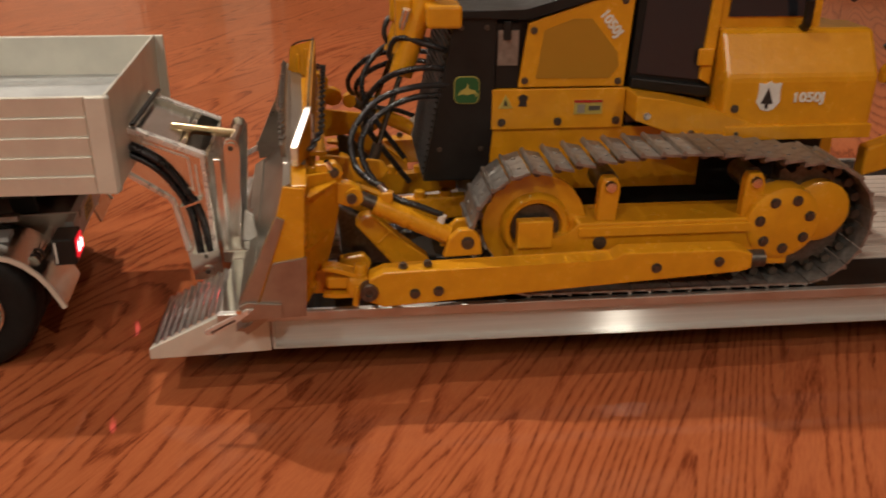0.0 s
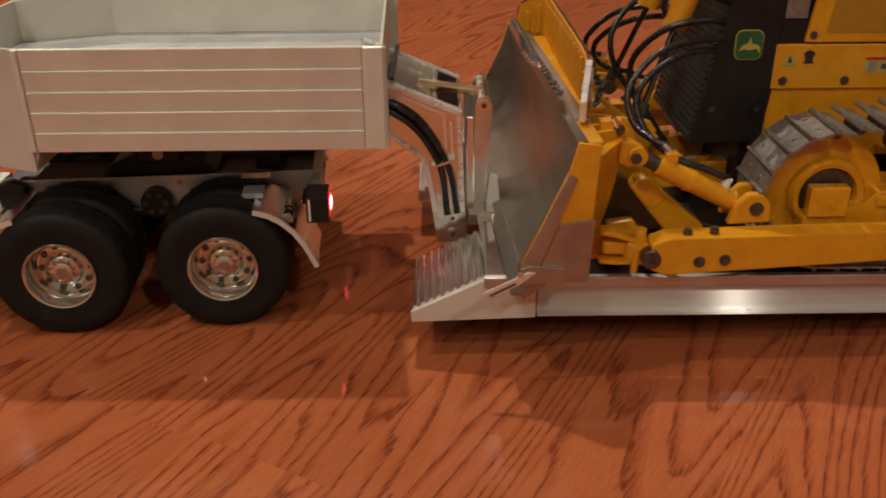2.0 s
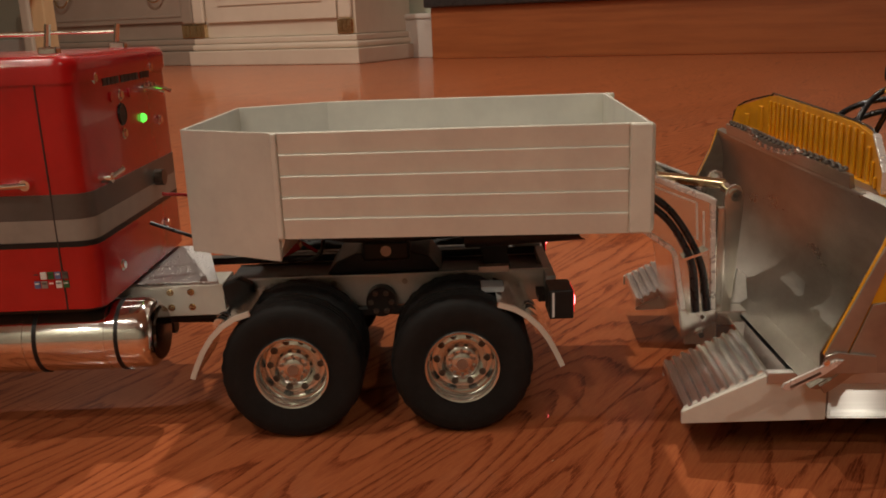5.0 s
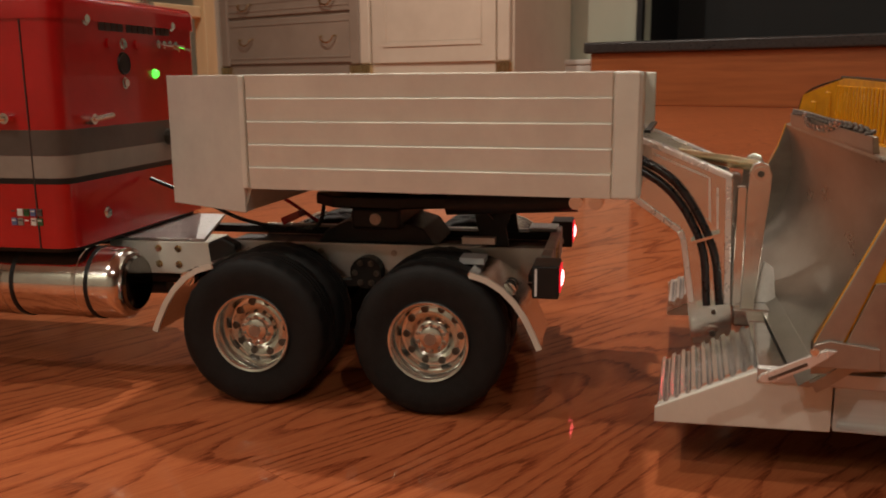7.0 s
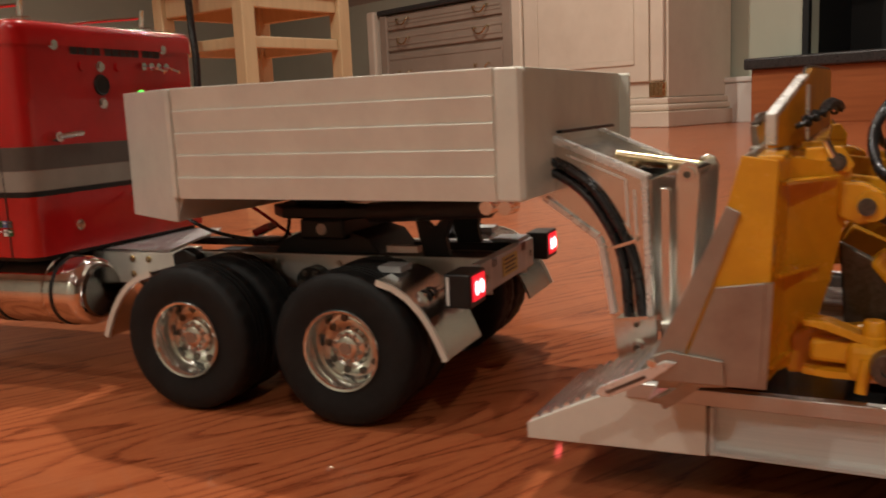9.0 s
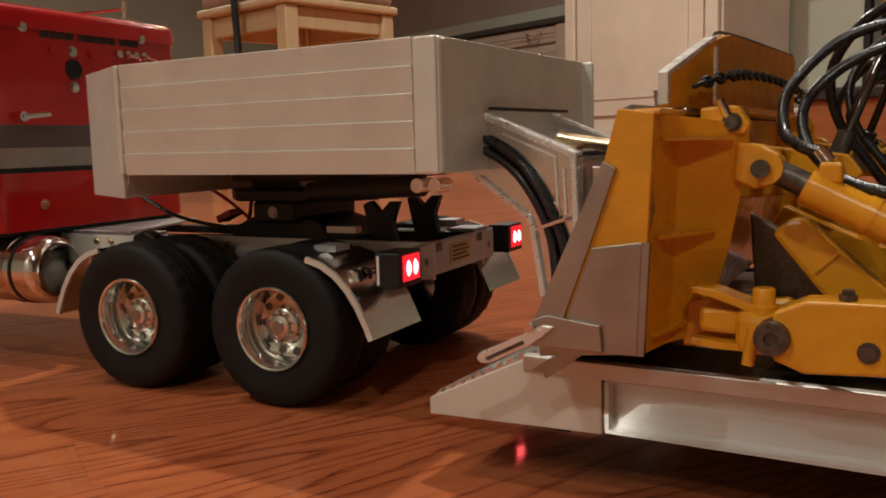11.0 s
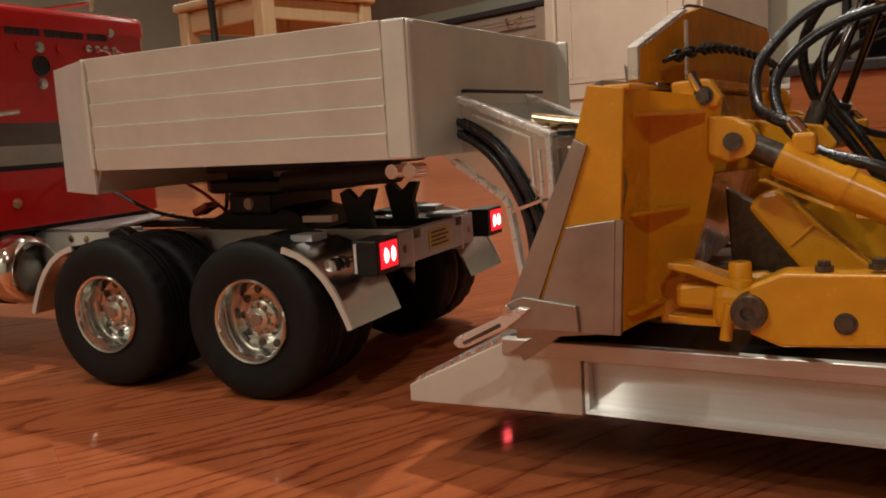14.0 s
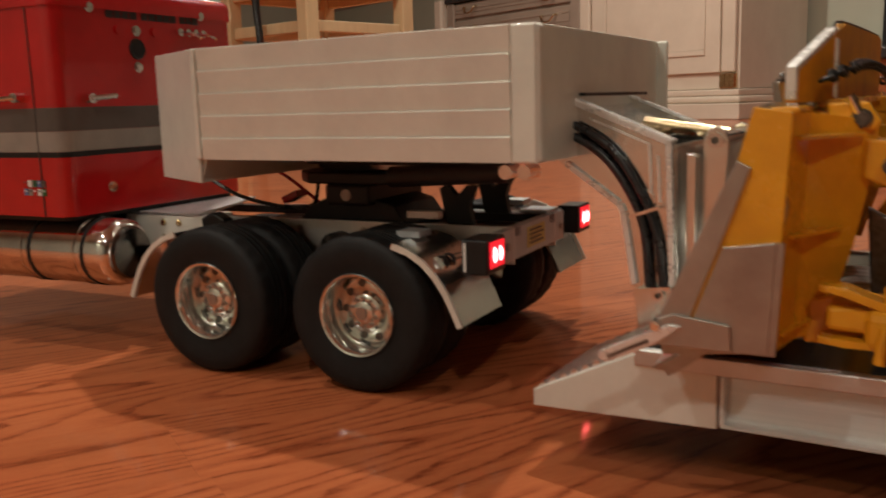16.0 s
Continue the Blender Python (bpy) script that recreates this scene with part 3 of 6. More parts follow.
def wall_piece(a, b, low_a, low_b, high, thick=0.0018):
    a, b = Vector(a), Vector(b)
    d = (b - a).normalized()
    nrm = Vector((d.y, -d.x)) * -1
    if nrm.dot(Vector((-0.14, 0.125)) - a) < 0:
        nrm = -nrm
    bm = bmesh.new()
    q = [a, b, b + nrm * thick, a + nrm * thick]
    lows = [low_a, low_b, low_b, low_a]
    lo = [bm.verts.new((p.x, p.y, z)) for p, z in zip(q, lows)]
    hi = [bm.verts.new((p.x, p.y, high)) for p in q]
    bm.faces.new(lo)
    bm.faces.new(hi[::-1])
    for i in range(4):
        j = (i + 1) % 4
        bm.faces.new((lo[i], lo[j], hi[j], hi[i]))
    bmesh.ops.bevel(bm, geom=bm.edges[:], offset=0.0003, segments=1, affect="EDGES")
    return bm


for i in range(6):
    j = (i + 1) % 6
    lows = {0: (NB, NB), 1: (0.1065, 0.1065), 2: (0.1065, 0.1065), 3: (0.1065, 0.1065), 4: (NB, NB), 5: (NB, NB)}[i]
    part("tray_wall", wall_piece(TRAY[i], TRAY[j], *lows, NT), ALU_PAINT, tr, "sanded aluminium tray wall")
for yb, sg in ((0.0345, -1), (0.2165, 1)):
    # rounded rear corner, posts and lapped boards on each long side
    for x0, x1 in ((-0.0245, -0.0125), (-0.2165, -0.2125)):
        lo, hi = sorted((yb + sg * 0.0020, yb - sg * 0.0003))
        part("corner_post", Box((x0, lo, NB), (x1, hi, NT), 0.0012), ALU_PAINT, tr)
    for k in range(5):
        z0 = NB + k * 0.01185
        o = yb + sg * 0.0002
        part("side_board", Prism([(o - sg * 0.0006, z0 + 0.0001), (o + sg * 0.0003, z0 + 0.0001), (o + sg * 0.0014, z0 + 0.0112), (o + sg * 0.0012, z0 + 0.0116), (o - sg * 0.0006, z0 + 0.0117)], "x", -0.2118, -0.0252), ALU_PAINT, tr)
part("tray_rear_cap", Box((-0.0168, 0.0332, NB), (-0.0110, 0.0405, NT), 0.0028, 4), ALU_PAINT, tr)
inner = [(-0.0155, 0.037), (-0.2155, 0.037), (-0.2735, 0.064), (-0.2790, 0.187), (-0.221, 0.2135), (-0.0205, 0.2145)]
part("tray_floor", Prism(inner, "z", 0.1478, 0.1500), ALU_IN, tr, "dull aluminium tray floor")
low = [(-0.0155, 0.037), (-0.2135, 0.037), (-0.2135, 0.2135), (-0.0205, 0.2145)]
part("tray_bottom", Prism(low, "z", NB + 0.0008, NB + 0.0025), ALU_PAINT, tr)
part("nose_bottom", Prism([(-0.2165, 0.0365), (-0.2735, 0.064), (-0.2790, 0.187), (-0.221, 0.2135)], "z", 0.1068, 0.1085), ALU_PAINT, tr)
part("nose_step", Prism([(-0.2165, 0.1085), (-0.2165, 0.122), (-0.2120, 0.122)], "y", 0.037, 0.2135), ALU_PAINT, tr)
part("kingpin_plate", Box((-0.185, 0.085, 0.1135), (-0.085, 0.168, NB + 0.0005), 0.002), BLACK, tr, "black kingpin plate under the tray")
part("kingpin_housing", Rod((-0.14, 0.126, 0.1095), (-0.14, 0.126, 0.1200), 0.022, 24), ALU, tr, smooth=True)
part("ram", Rod((-0.115, 0.072, 0.1085), (-0.045, 0.072, 0.1125), 0.0055, 18), BLACK, tr, "black hydraulic ram", True)
for dx in (0.0, 0.010):
    part("ram_fitting", Rod((-0.045 + dx, 0.066, 0.1125), (-0.045 + dx, 0.078, 0.1125), 0.0036, 14), CHROME, tr, "", True)

# gooseneck
NECK = [(-0.036, 0.1545), (-0.0161, 0.1466), (0.0312, 0.1268), (0.0335, 0.060), (0.0352, 0.052), (0.0350, 0.0370), (0.0160, 0.0370), (0.0130, 0.060), (0.0076, 0.0930), (0.0058, 0.0966), (-0.0205, 0.1150), (-0.036, 0.1250)]
for y0, sg in ((0.082, 1), (0.168, -1)):
    lo, hi = sorted((y0, y0 + sg * 0.003))
    pl = part("neck_plate", Prism(NECK, "y", lo, hi, 0.0004), POLISHED, tr, "polished aluminium gooseneck plate")
    lo, hi = sorted((y0 - sg * 0.0022, y0 + sg * 0.0002))
    for a, b in ((1, 2), (2, 3), (7, 8), (8, 9), (9, 10)):
        p, q = Vector(NECK[a]), Vector(NECK[b])
        d = (q - p).normalized()
        nn = Vector((d.y, -d.x))
        if nn.dot(Vector((0.012, 0.105)) - p) < 0:
            nn = -nn
        part("edge_flange", Prism([tuple(p), tuple(q), tuple(q + nn * 0.0028), tuple(p + nn * 0.0028)], "y", lo, hi, 0.0003), BRIGHT, pl)
    for rib in ([(0.0242, 0.1200), (0.0252, 0.1200), (0.0262, 0.0990), (0.0252, 0.0990)], [(-0.0080, 0.1375), (0.0200, 0.1258), (0.0200, 0.1248), (-0.0080, 0.1365)], [(0.0200, 0.1258), (0.0210, 0.1250), (0.0225, 0.0990), (0.0215, 0.0990)]):
        part("raised_edge", Prism(rib, "y", *sorted((y0 - sg * 0.0008, y0 + sg * 0.0002))), BRIGHT, pl)
    part("hose_eye", lathe(bmesh.new(), [(0.0026, y0 - sg * 0.0012), (0.0044, y0 - sg * 0.0012), (0.0044, y0 + sg * 0.001), (0.0026, y0 + sg * 0.001)], (0.0186, 0, 0.1000), "y", 20), CHROME, pl, "", True)
    for u, z, r in ((0.0258, 0.0555, 0.0026), (0.0258, 0.0440, 0.0036)):
        lo, hi = sorted((y0 - sg * 0.0026, y0 + sg * 0.001))
        part("pivot_bolt", lathe(bmesh.new(), [(r, lo + 0.0006), (r, hi)] if sg < 0 else [(r, lo + 0.0008), (r, hi)], (u, 0, z), "y", 20), CHROME, pl, "", True)
        part("socket", Rod((u, y0 - sg * 0.0030, z), (u, y0 - sg * 0.001, z), r * 0.5, 6), BOLT, pl)
    for cl in ((0.0128, 0.0930, 0.0270, 0.0978), (0.0170, 0.0590, 0.0325, 0.0612)):
        part("hose_clamp", Prism([(cl[0], cl[1]), (cl[2], cl[3]), (cl[2], cl[3] - 0.0016), (cl[0], cl[1] - 0.0016)], "y", *sorted((y0 - sg * 0.0062, y0 - sg * 0.0001))), CHROME, pl)
    for k in range(2):
        part("hydraulic_hose", Tube([(-0.030, y0 - sg * 0.003, 0.1385 - k * 0.0045), (-0.012, y0 - sg * 0.003, 0.1330 - k * 0.0055), (0.004 - k * 0.0015, y0 - sg * 0.003, 0.1225 - k * 0.0055), (0.0165 - k * 0.003, y0 - sg * 0.003, 0.1050 - k * 0.004), (0.0250 - k * 0.0055, y0 - sg * 0.003, 0.0850), (0.0285 - k * 0.0065, y0 - sg * 0.003, 0.0600)], 0.0020, 10, 8), HOSE, tr, "glossy black hydraulic hose", True)
part("neck_top", Prism([(-0.036, 0.1490), (-0.0161, 0.1428), (0.0120, 0.1306), (0.0120, 0.1286), (-0.0161, 0.1408), (-0.036, 0.1470)], "y", 0.0852, 0.1648), POLISHED, tr, "recessed polished top plate")
for ya, yb in ((0.0800, 0.0868), (0.1632, 0.1700)):
    part("top_flange", Prism([(-0.034, 0.1542), (-0.0161, 0.1472), (0.0318, 0.1272), (0.0318, 0.1256), (-0.0161, 0.1456), (-0.034, 0.1526)], "y", ya, yb, 0.0003), BRIGHT, tr, "bright folded flange")
part("cross_tube", Rod((0.0145, 0.0850, 0.1270), (0.0145, 0.1650, 0.1270), 0.0032, 14), CHROME, tr, "", True)
part("neck_bottom", Prism([(-0.034, 0.1240), (-0.0190, 0.1150), (0.0072, 0.0970), (0.0150, 0.040), (0.0172, 0.040), (0.0092, 0.0984), (-0.0180, 0.1168), (-0.033, 0.1258)], "y", 0.0852, 0.1648), POLISHED, tr)
part("neck_back", Prism([(0.0300, 0.1245), (0.0322, 0.1245), (0.0334, 0.0590), (0.0310, 0.0590)], "y", 0.0852, 0.1648), POLISHED, tr)
for yc in (0.0905, 0.1535):
    part("guide_channel", Prism([(0.0345, 0.0560), (0.0400, 0.0560), (0.0400, 0.1190), (0.0385, 0.1205), (0.0345, 0.1205)], "y", yc, yc + 0.006, 0.0008), POLISHED, tr, "upright polished guide channel")
part("slot_seal", Box((-0.0126, 0.080, 0.1475), (-0.0095, 0.170, 0.1490)), BLACK, tr)
for y0 in (0.098, 0.149):
    lk = part("link_arm", Prism([(0.0365, 0.0505), (0.0465, 0.0505), (0.0515, 0.118), (0.0520, 0.126), (0.0500, 0.1308), (0.0462, 0.1325), (0.0424, 0.1308), (0.0405, 0.126)], "y", y0, y0 + 0.003, 0.0005), POLISHED, tr, "polished aluminium link arm")
    yy = y0 - 0.0018 if y0 < 0.125 else y0 + 0.0048
    part("pivot_bolt", Rod((0.0462, yy, 0.126), (0.0462, y0 + 0.0015, 0.126), 0.0036, 18), CHROME, lk, "", True)
    part("socket", Rod((0.0462, yy - 0.0003, 0.126), (0.0462, yy + 0.0006, 0.126), 0.0019, 6), BOLT, lk)
part("link_spacer", Rod((0.0462, 0.1012, 0.126), (0.0462, 0.1488, 0.126), 0.0036, 18), CHROME, tr, "", True)
part("ram_rod", Rod((0.004, 0.125, 0.1335), (0.0462, 0.125, 0.1275), 0.0033, 18), BRASS, tr, "polished brass ram rod", True)
part("neck_block", Box((0.0355, 0.086, 0.047), (0.060, 0.164, 0.0565), 0.001), POLISHED, tr, "polished aluminium pivot block")
part("release_plate", Prism([(0.047, 0.0566), (0.058, 0.0566), (0.0560, 0.075), (0.051, 0.079)], "y", 0.102, 0.106, 0.0004), WHITE, tr, "white release plate")

# ---- the truck ----
TRUCK = pose(-0.184, 0.676, 0, 0, 0, 15.5)
tk = thing("semi_truck", TRUCK, "red model semi truck with chrome tank and lit tail lamps", "truck")
MID = 0.094
HUB = 0.0412


def tyre_mesh():
    bm = bmesh.new()
    R, w = HUB, 0.0265
    prof = [(0.0205, 0.0015), (0.0225, 0.0008), (0.027, 0.0), (0.033, -0.0008), (0.0375, 0.0), (0.0398, 0.0015), (0.0409, 0.0035), (R, 0.0065)]
    for k in (0.0095, 0.0133, 0.0170):
        prof += [(R, k - 0.0008), (R - 0.0010, k - 0.0006), (R - 0.0010, k + 0.0006), (R, k + 0.0008)]
    prof += [(R, 0.020), (0.0409, 0.023), (0.0398, 0.025), (0.0375, w), (0.033, w + 0.0008), (0.027, w), (0.0225, w - 0.0008), (0.0205, w - 0.0015)]
    last = len(prof) - 1
    lathe(bm, prof, (0, 0, 0), "y", 112, False, (6, 7, last - 7, last - 6))
    return bm


def rim_mesh():
    bm = bmesh.new()
    prof = [(0.0200, 0.0255), (0.0200, 0.004), (0.0212, 0.0012), (0.0219, 0.0), (0.0214, -0.0008), (0.0203, -0.0004), (0.0190, 0.002), (0.0184, 0.0125), (0.0174, 0.0146), (0.0155, 0.0150), (0.0112, 0.0136), (0.0100, 0.0122), (0.0096, 0.0088), (0.0084, 0.0080), (0.0066, 0.0080), (0.0060, 0.0064), (0.0046, 0.0058), (0.0020, 0.0056)]
    lathe(bm, prof, (0, 0, 0), "y", 48)
    return bm


tyre0 = rim0 = hole0 = nut0 = None
for ux in (0.0, -0.098):
    for side in (0, 1):
        for inner_wheel in (0, 1):
            w = new("wheel")
            w.empty_display_size = 0.01
            w.parent = tk
            y = -0.0055 + inner_wheel * 0.0305
            w.matrix_basis = pose(ux, y, HUB) if side == 0 else pose(ux, 2 * MID - y, HUB, 0, 0, 180)
            if tyre0 is None:
                tyre0 = part("tyre", tyre_mesh(), RUBBER, w, "black rubber truck tyre", True)
            else:
                same(tyre0, w)
            if inner_wheel:
                continue
            if rim0 is None:
                rim0 = part("rim", rim_mesh(), RIM_METAL, w, "deep-dish chrome rim", True)
                hole0 = part("vent_hole", Rod((0, 0.0138, 0), (0, 0.0158, 0), 0.0020, 12), BOLT, rim0, "", False, (0, 0, 0))
                nut0 = part("hub_nut", Rod((0, 0.0066, 0), (0, 0.0090, 0), 0.0010, 6), PLATE_METAL, rim0, "", False, (0, 0, 0))
                part("hub_cap", Rod((0, 0.0046, 0), (0, 0.0070, 0), 0.0034, 8), PLATE_METAL, rim0, "", False, (0, 0, 0))
                rim, first = rim0, True
            else:
                rim, first = same(rim0, w), False
                part("hub_cap", Rod((0, 0.0046, 0), (0, 0.0070, 0), 0.0034, 8), PLATE_METAL, rim, "", False, (0, 0, 0))
            for i in range(10):
                a, a2 = 2 * math.pi * i / 10, 2 * math.pi * (i + 0.5) / 10
                o1, o2 = (hole0, nut0) if first and i == 0 else (same(hole0, rim), same(nut0, rim))
                o1.matrix_basis = Matrix.Translation((0.0148 * math.cos(a), 0, 0.0148 * math.sin(a)))
                o2.matrix_basis = Matrix.Translation((0.0076 * math.cos(a2), 0, 0.0076 * math.sin(a2)))
for ux in (0.0, -0.098):
    part("axle", Rod((ux, 0.05, HUB), (ux, 2 * MID - 0.05, HUB), 0.006, 16), BLACK, tk, "black axle", True)
    part("differential", lathe(bmesh.new(), [(0.004, -0.016), (0.013, -0.011), (0.016, 0), (0.013, 0.011), (0.004, 0.016)], (ux, MID, HUB + 0.001), "y", 24), BLACK, tk, "", True)
part("drive_shaft", Rod((-0.25, MID - 0.028, 0.056), (-0.11, MID - 0.02, 0.050), 0.0042, 14), BLACK, tk, "black drive shaft", True)

for y0, sg in ((0.0600, 1), (2 * MID - 0.0600, -1)):
    a, b = sorted((y0, y0 + sg * 0.0022))
    part("chassis_rail", Box((-0.140, a, 0.0590), (0.060, b, 0.0795), 0.0005), ALU, tk, "bright aluminium chassis rail")
    a, b = sorted((y0 + sg * 0.0024, y0 + sg * 0.011))
    part("rail_flange", Box((-0.36, a, 0.0740), (0.060, b, 0.0788)), BLACK, tk, "black frame channel")
    for u in (-0.079, -0.034, 0.012, -0.118):
        bolt(tk, (u, y0, 0.0745), 0.0014, 0.0012, "y", PLATE_METAL, -sg)
    # bogie spring saddle between the wheels
    a, b = sorted((y0 - sg * 0.0095, y0 - sg * 0.0005))
    sd = part("suspension_saddle", Rod((-0.049, a, 0.0640), (-0.049, b, 0.0640), 0.0095, 20), BLACK, tk, "black suspension saddle with ring of bolts", True)
    for i in range(6):
        an = math.pi * i / 3
        bolt(sd, (-0.049 + 0.0066 * math.cos(an), y0 - sg * 0.0095, 0.0640 + 0.0066 * math.sin(an)), 0.0014, 0.0016, "y", BOLT, -sg)
    part("leaf_spring", sheet(bmesh.new(), [(-0.098, 0.050), (-0.075, 0.0545), (-0.049, 0.0560), (-0.023, 0.0545), (0.0, 0.050)], "y", *sorted((y0 - sg * 0.009, y0 - sg * 0.001)), 0.004), BLACK, tk)

# deck between sleeper and wheels
part("battery_box", Box((-0.214, 0.052, 0.0590), (-0.147, 0.0800, 0.0795), 0.0008), ALU_PAINT, tk, "riveted aluminium side box")
for u in (-0.181, -0.168):
    for z in (0.0650, 0.0748):
        bolt(tk, (u, 0.052, z), 0.0017, 0.0012, "y", BRASS)
part("frame_bracket", Prism([(-0.148, 0.0790), (-0.138, 0.0830), (-0.129, 0.0785), (-0.130, 0.0600), (-0.142, 0.0570), (-0.146, 0.0680)], "y", 0.0500, 0.0590, 0.0015), BLACK, tk, "black frame bracket")
part("air_canister", Rod((-0.214, 0.072, 0.0455), (-0.186, 0.072, 0.0465), 0.0052, 18), BLACK, tk, "small black air canister", True)
part("deck_plate", Prism([(-0.228, 0.0515), (-0.150, 0.0515), (-0.180, 0.1460), (-0.228, 0.1460)], "z", 0.0797, 0.0815, 0.0003), material("diamond_plate", tread), tk, "diamond-pattern aluminium deck plate")
part("cross_member", Box((-0.02, 0.0725, 0.062), (0.005, 2 * MID - 0.0725, 0.073)), BLACK, tk)
part("rear_plate", Box((-0.150, 0.0722, 0.0700), (0.058, 2 * MID - 0.0722, 0.0738)), BLACK, tk, "black frame floor plate")
part("rear_bumper", Box((0.0540, 0.045, 0.0615), (0.0600, 2 * MID - 0.045, 0.0790), 0.0006), ALU_IN, tk, "aluminium rear cross-member")
part("sticker", Box((0.0600, MID - 0.014, 0.0650), (0.0604, MID + 0.014, 0.0765)), YELLOW_PRINT, tk, "small yellow printed sticker")
for k in range(4):
    part("print_bar", Box((0.0603, MID - 0.011, 0.0668 + k * 0.0024), (0.0606, MID + 0.011 - 0.003 * (k % 2), 0.0678 + k * 0.0024)), DARK_PRINT, tk)
for y0 in (0.052, 2 * MID - 0.052):
    bolt(tk, (0.0600, y0, 0.0700), 0.0018, 0.0012, "x", PLATE_METAL, 1)
part("rear_step", Box((0.040, 0.118, 0.0793), (0.058, 0.140, 0.0812), 0.0004), ALU_IN, tk)
for yc in (0.0225, 2 * MID - 0.0225):
    lm = part("tail_lamp", Box((0.0520, yc - 0.0115, 0.0625), (0.0660, yc + 0.0115, 0.0800), 0.0008), BLACK, tk, "black tail lamp with lit red lens")
    part("lens", Box((0.0660, yc - 0.0085, 0.0655), (0.0668, yc + 0.0085, 0.0785), 0.0003), RED_LED, lm, "lit red lens")
    for k in (-0.0036, 0.0036):
        bulb = lathe(bmesh.new(), [(0.0001, 0.0012), (0.0013, 0.0009), (0.0019, 0.0)], (0.0668, yc + k, 0.0718), "x", 16)
        for v in bulb.verts:
            v.co.z = 0.0718 + (v.co.z - 0.0718) * 2.1
        part("bulb", bulb, RED_HOT, lm, "bright lit bulb")
    part("lamp_edge", Box((0.0535, yc - 0.0122, 0.0640), (0.0548, yc - 0.0116, 0.0785)), WHITE, lm)
    part("lamp_bracket", Box((0.048, min(yc, MID) + (0.0116 if yc < MID else -0.0 + 0.0), 0.066), (0.0535, max(min(yc, MID) + 0.030, yc if yc > MID else 0), 0.070)) if yc < MID else Box((0.048, 2 * MID - 0.0525, 0.066), (0.0535, yc - 0.0116, 0.070)), BLACK, lm)

# fenders
for y0, y1 in ((-0.0035, 0.047), (2 * MID - 0.047, 2 * MID + 0.0035)):
    ARC = [(0.021, 0.0785), (0.030, 0.0757), (0.038, 0.0708), (0.045, 0.0638), (0.0505, 0.0557), (0.0548, 0.0470), (0.0580, 0.0395)]
    arc = ARC
    fe = part("mud_guard", sheet(bmesh.new(), arc, "y", y0, y1, -0.0016), POLISHED, tk, "curved polished aluminium mud guard", True)
    ya, yb2 = (y0 - 0.0006, y0 + 0.0012) if y0 < MID else (y1 - 0.0012, y1 + 0.0006)
    part("guard_lip", sheet(bmesh.new(), [(a + 0.0008, z + 0.0004) for a, z in ARC], "y", ya, yb2, -0.0030), ALU_PAINT, fe, "satin rolled edge", True)
    part("guard_flange", Box((0.0130, y0 + 0.02, 0.0787), (0.0260, y0 + 0.034, 0.0820)), ALU_IN, fe)
    arc = [(-0.098 - a, z) for a, z in ARC]
    part("mud_guard", sheet(bmesh.new(), arc, "y", y0, y1, 0.0016), POLISHED, tk, "curved polished aluminium mud guard", True)
    part("guard_lip", sheet(bmesh.new(), [(-0.0988 - a, z + 0.0004) for a, z in ARC], "y", ya, yb2, 0.0030), ALU_PAINT, fe, "satin rolled edge", True)
    ym = (y0 + y1) / 2
    for ux, sg in ((0.040, 1), (-0.140, -1)):
        part("guard_arm", Rod((ux, ym, 0.067), (ux, MID + (-0.03 if ym < MID else 0.03), 0.067), 0.0025, 12), CHROME, tk, "", True)
        for k in range(4):
            part("arm_collar", lathe(bmesh.new(), [(0.0026, 0), (0.0042, 0.0002), (0.0042, 0.0014), (0.0026, 0.0016)], (ux, (0.008 if ym < MID else 2 * MID - 0.024) + k * 0.0042, 0.067), "y", 16), BLACK if k % 2 else CHROME, tk, "", True)

# fifth wheel
part("fifth_wheel_base", Prism([(-0.085, 0.0770), (-0.010, 0.0770), (-0.018, 0.088), (-0.030, 0.0915), (-0.065, 0.0915), (-0.078, 0.086)], "y", MID - 0.026, MID + 0.026, 0.001), BLACK, tk, "black fifth-wheel base")
part("fifth_wheel_plate", Prism([(-0.086, MID - 0.02), (-0.070, MID - 0.036), (-0.030, MID - 0.038), (0.006, MID - 0.030), (0.016, MID - 0.012), (-0.012, MID - 0.006), (-0.012, MID + 0.006), (0.016, MID + 0.012), (0.006, MID + 0.030), (-0.030, MID + 0.038), (-0.070, MID + 0.036), (-0.086, MID + 0.02)], "z", 0.1010, 0.1080, 0.0012), BLACK, tk, "black fifth-wheel plate")
part("fifth_wheel_pivot", Box((-0.060, MID - 0.034, 0.0880), (-0.030, MID + 0.034, 0.1009), 0.002), BLACK, tk)
part("spacer_plate", Box((-0.070, MID - 0.020, 0.1081), (-0.010, MID + 0.020, 0.1132)), BLACK, tk)
bolt(tk, (-0.045, MID - 0.034, 0.0945), 0.0026, 0.001, "y", PLATE_METAL)
for yy in (MID - 0.028, MID + 0.024):
    part("guide_horn", Prism([(0.018, 0.0770), (0.034, 0.0770), (0.031, 0.090), (0.036, 0.1010), (0.030, 0.1010), (0.024, 0.094), (0.018, 0.1015), (0.013, 0.099)], "y", yy, yy + 0.005, 0.0006), BLACK, tk, "black guide horn")
part("side_bracket", Box((0.012, 0.030, 0.0870), (0.030, 0.036, 0.0905)), PLATE_METAL, tk)
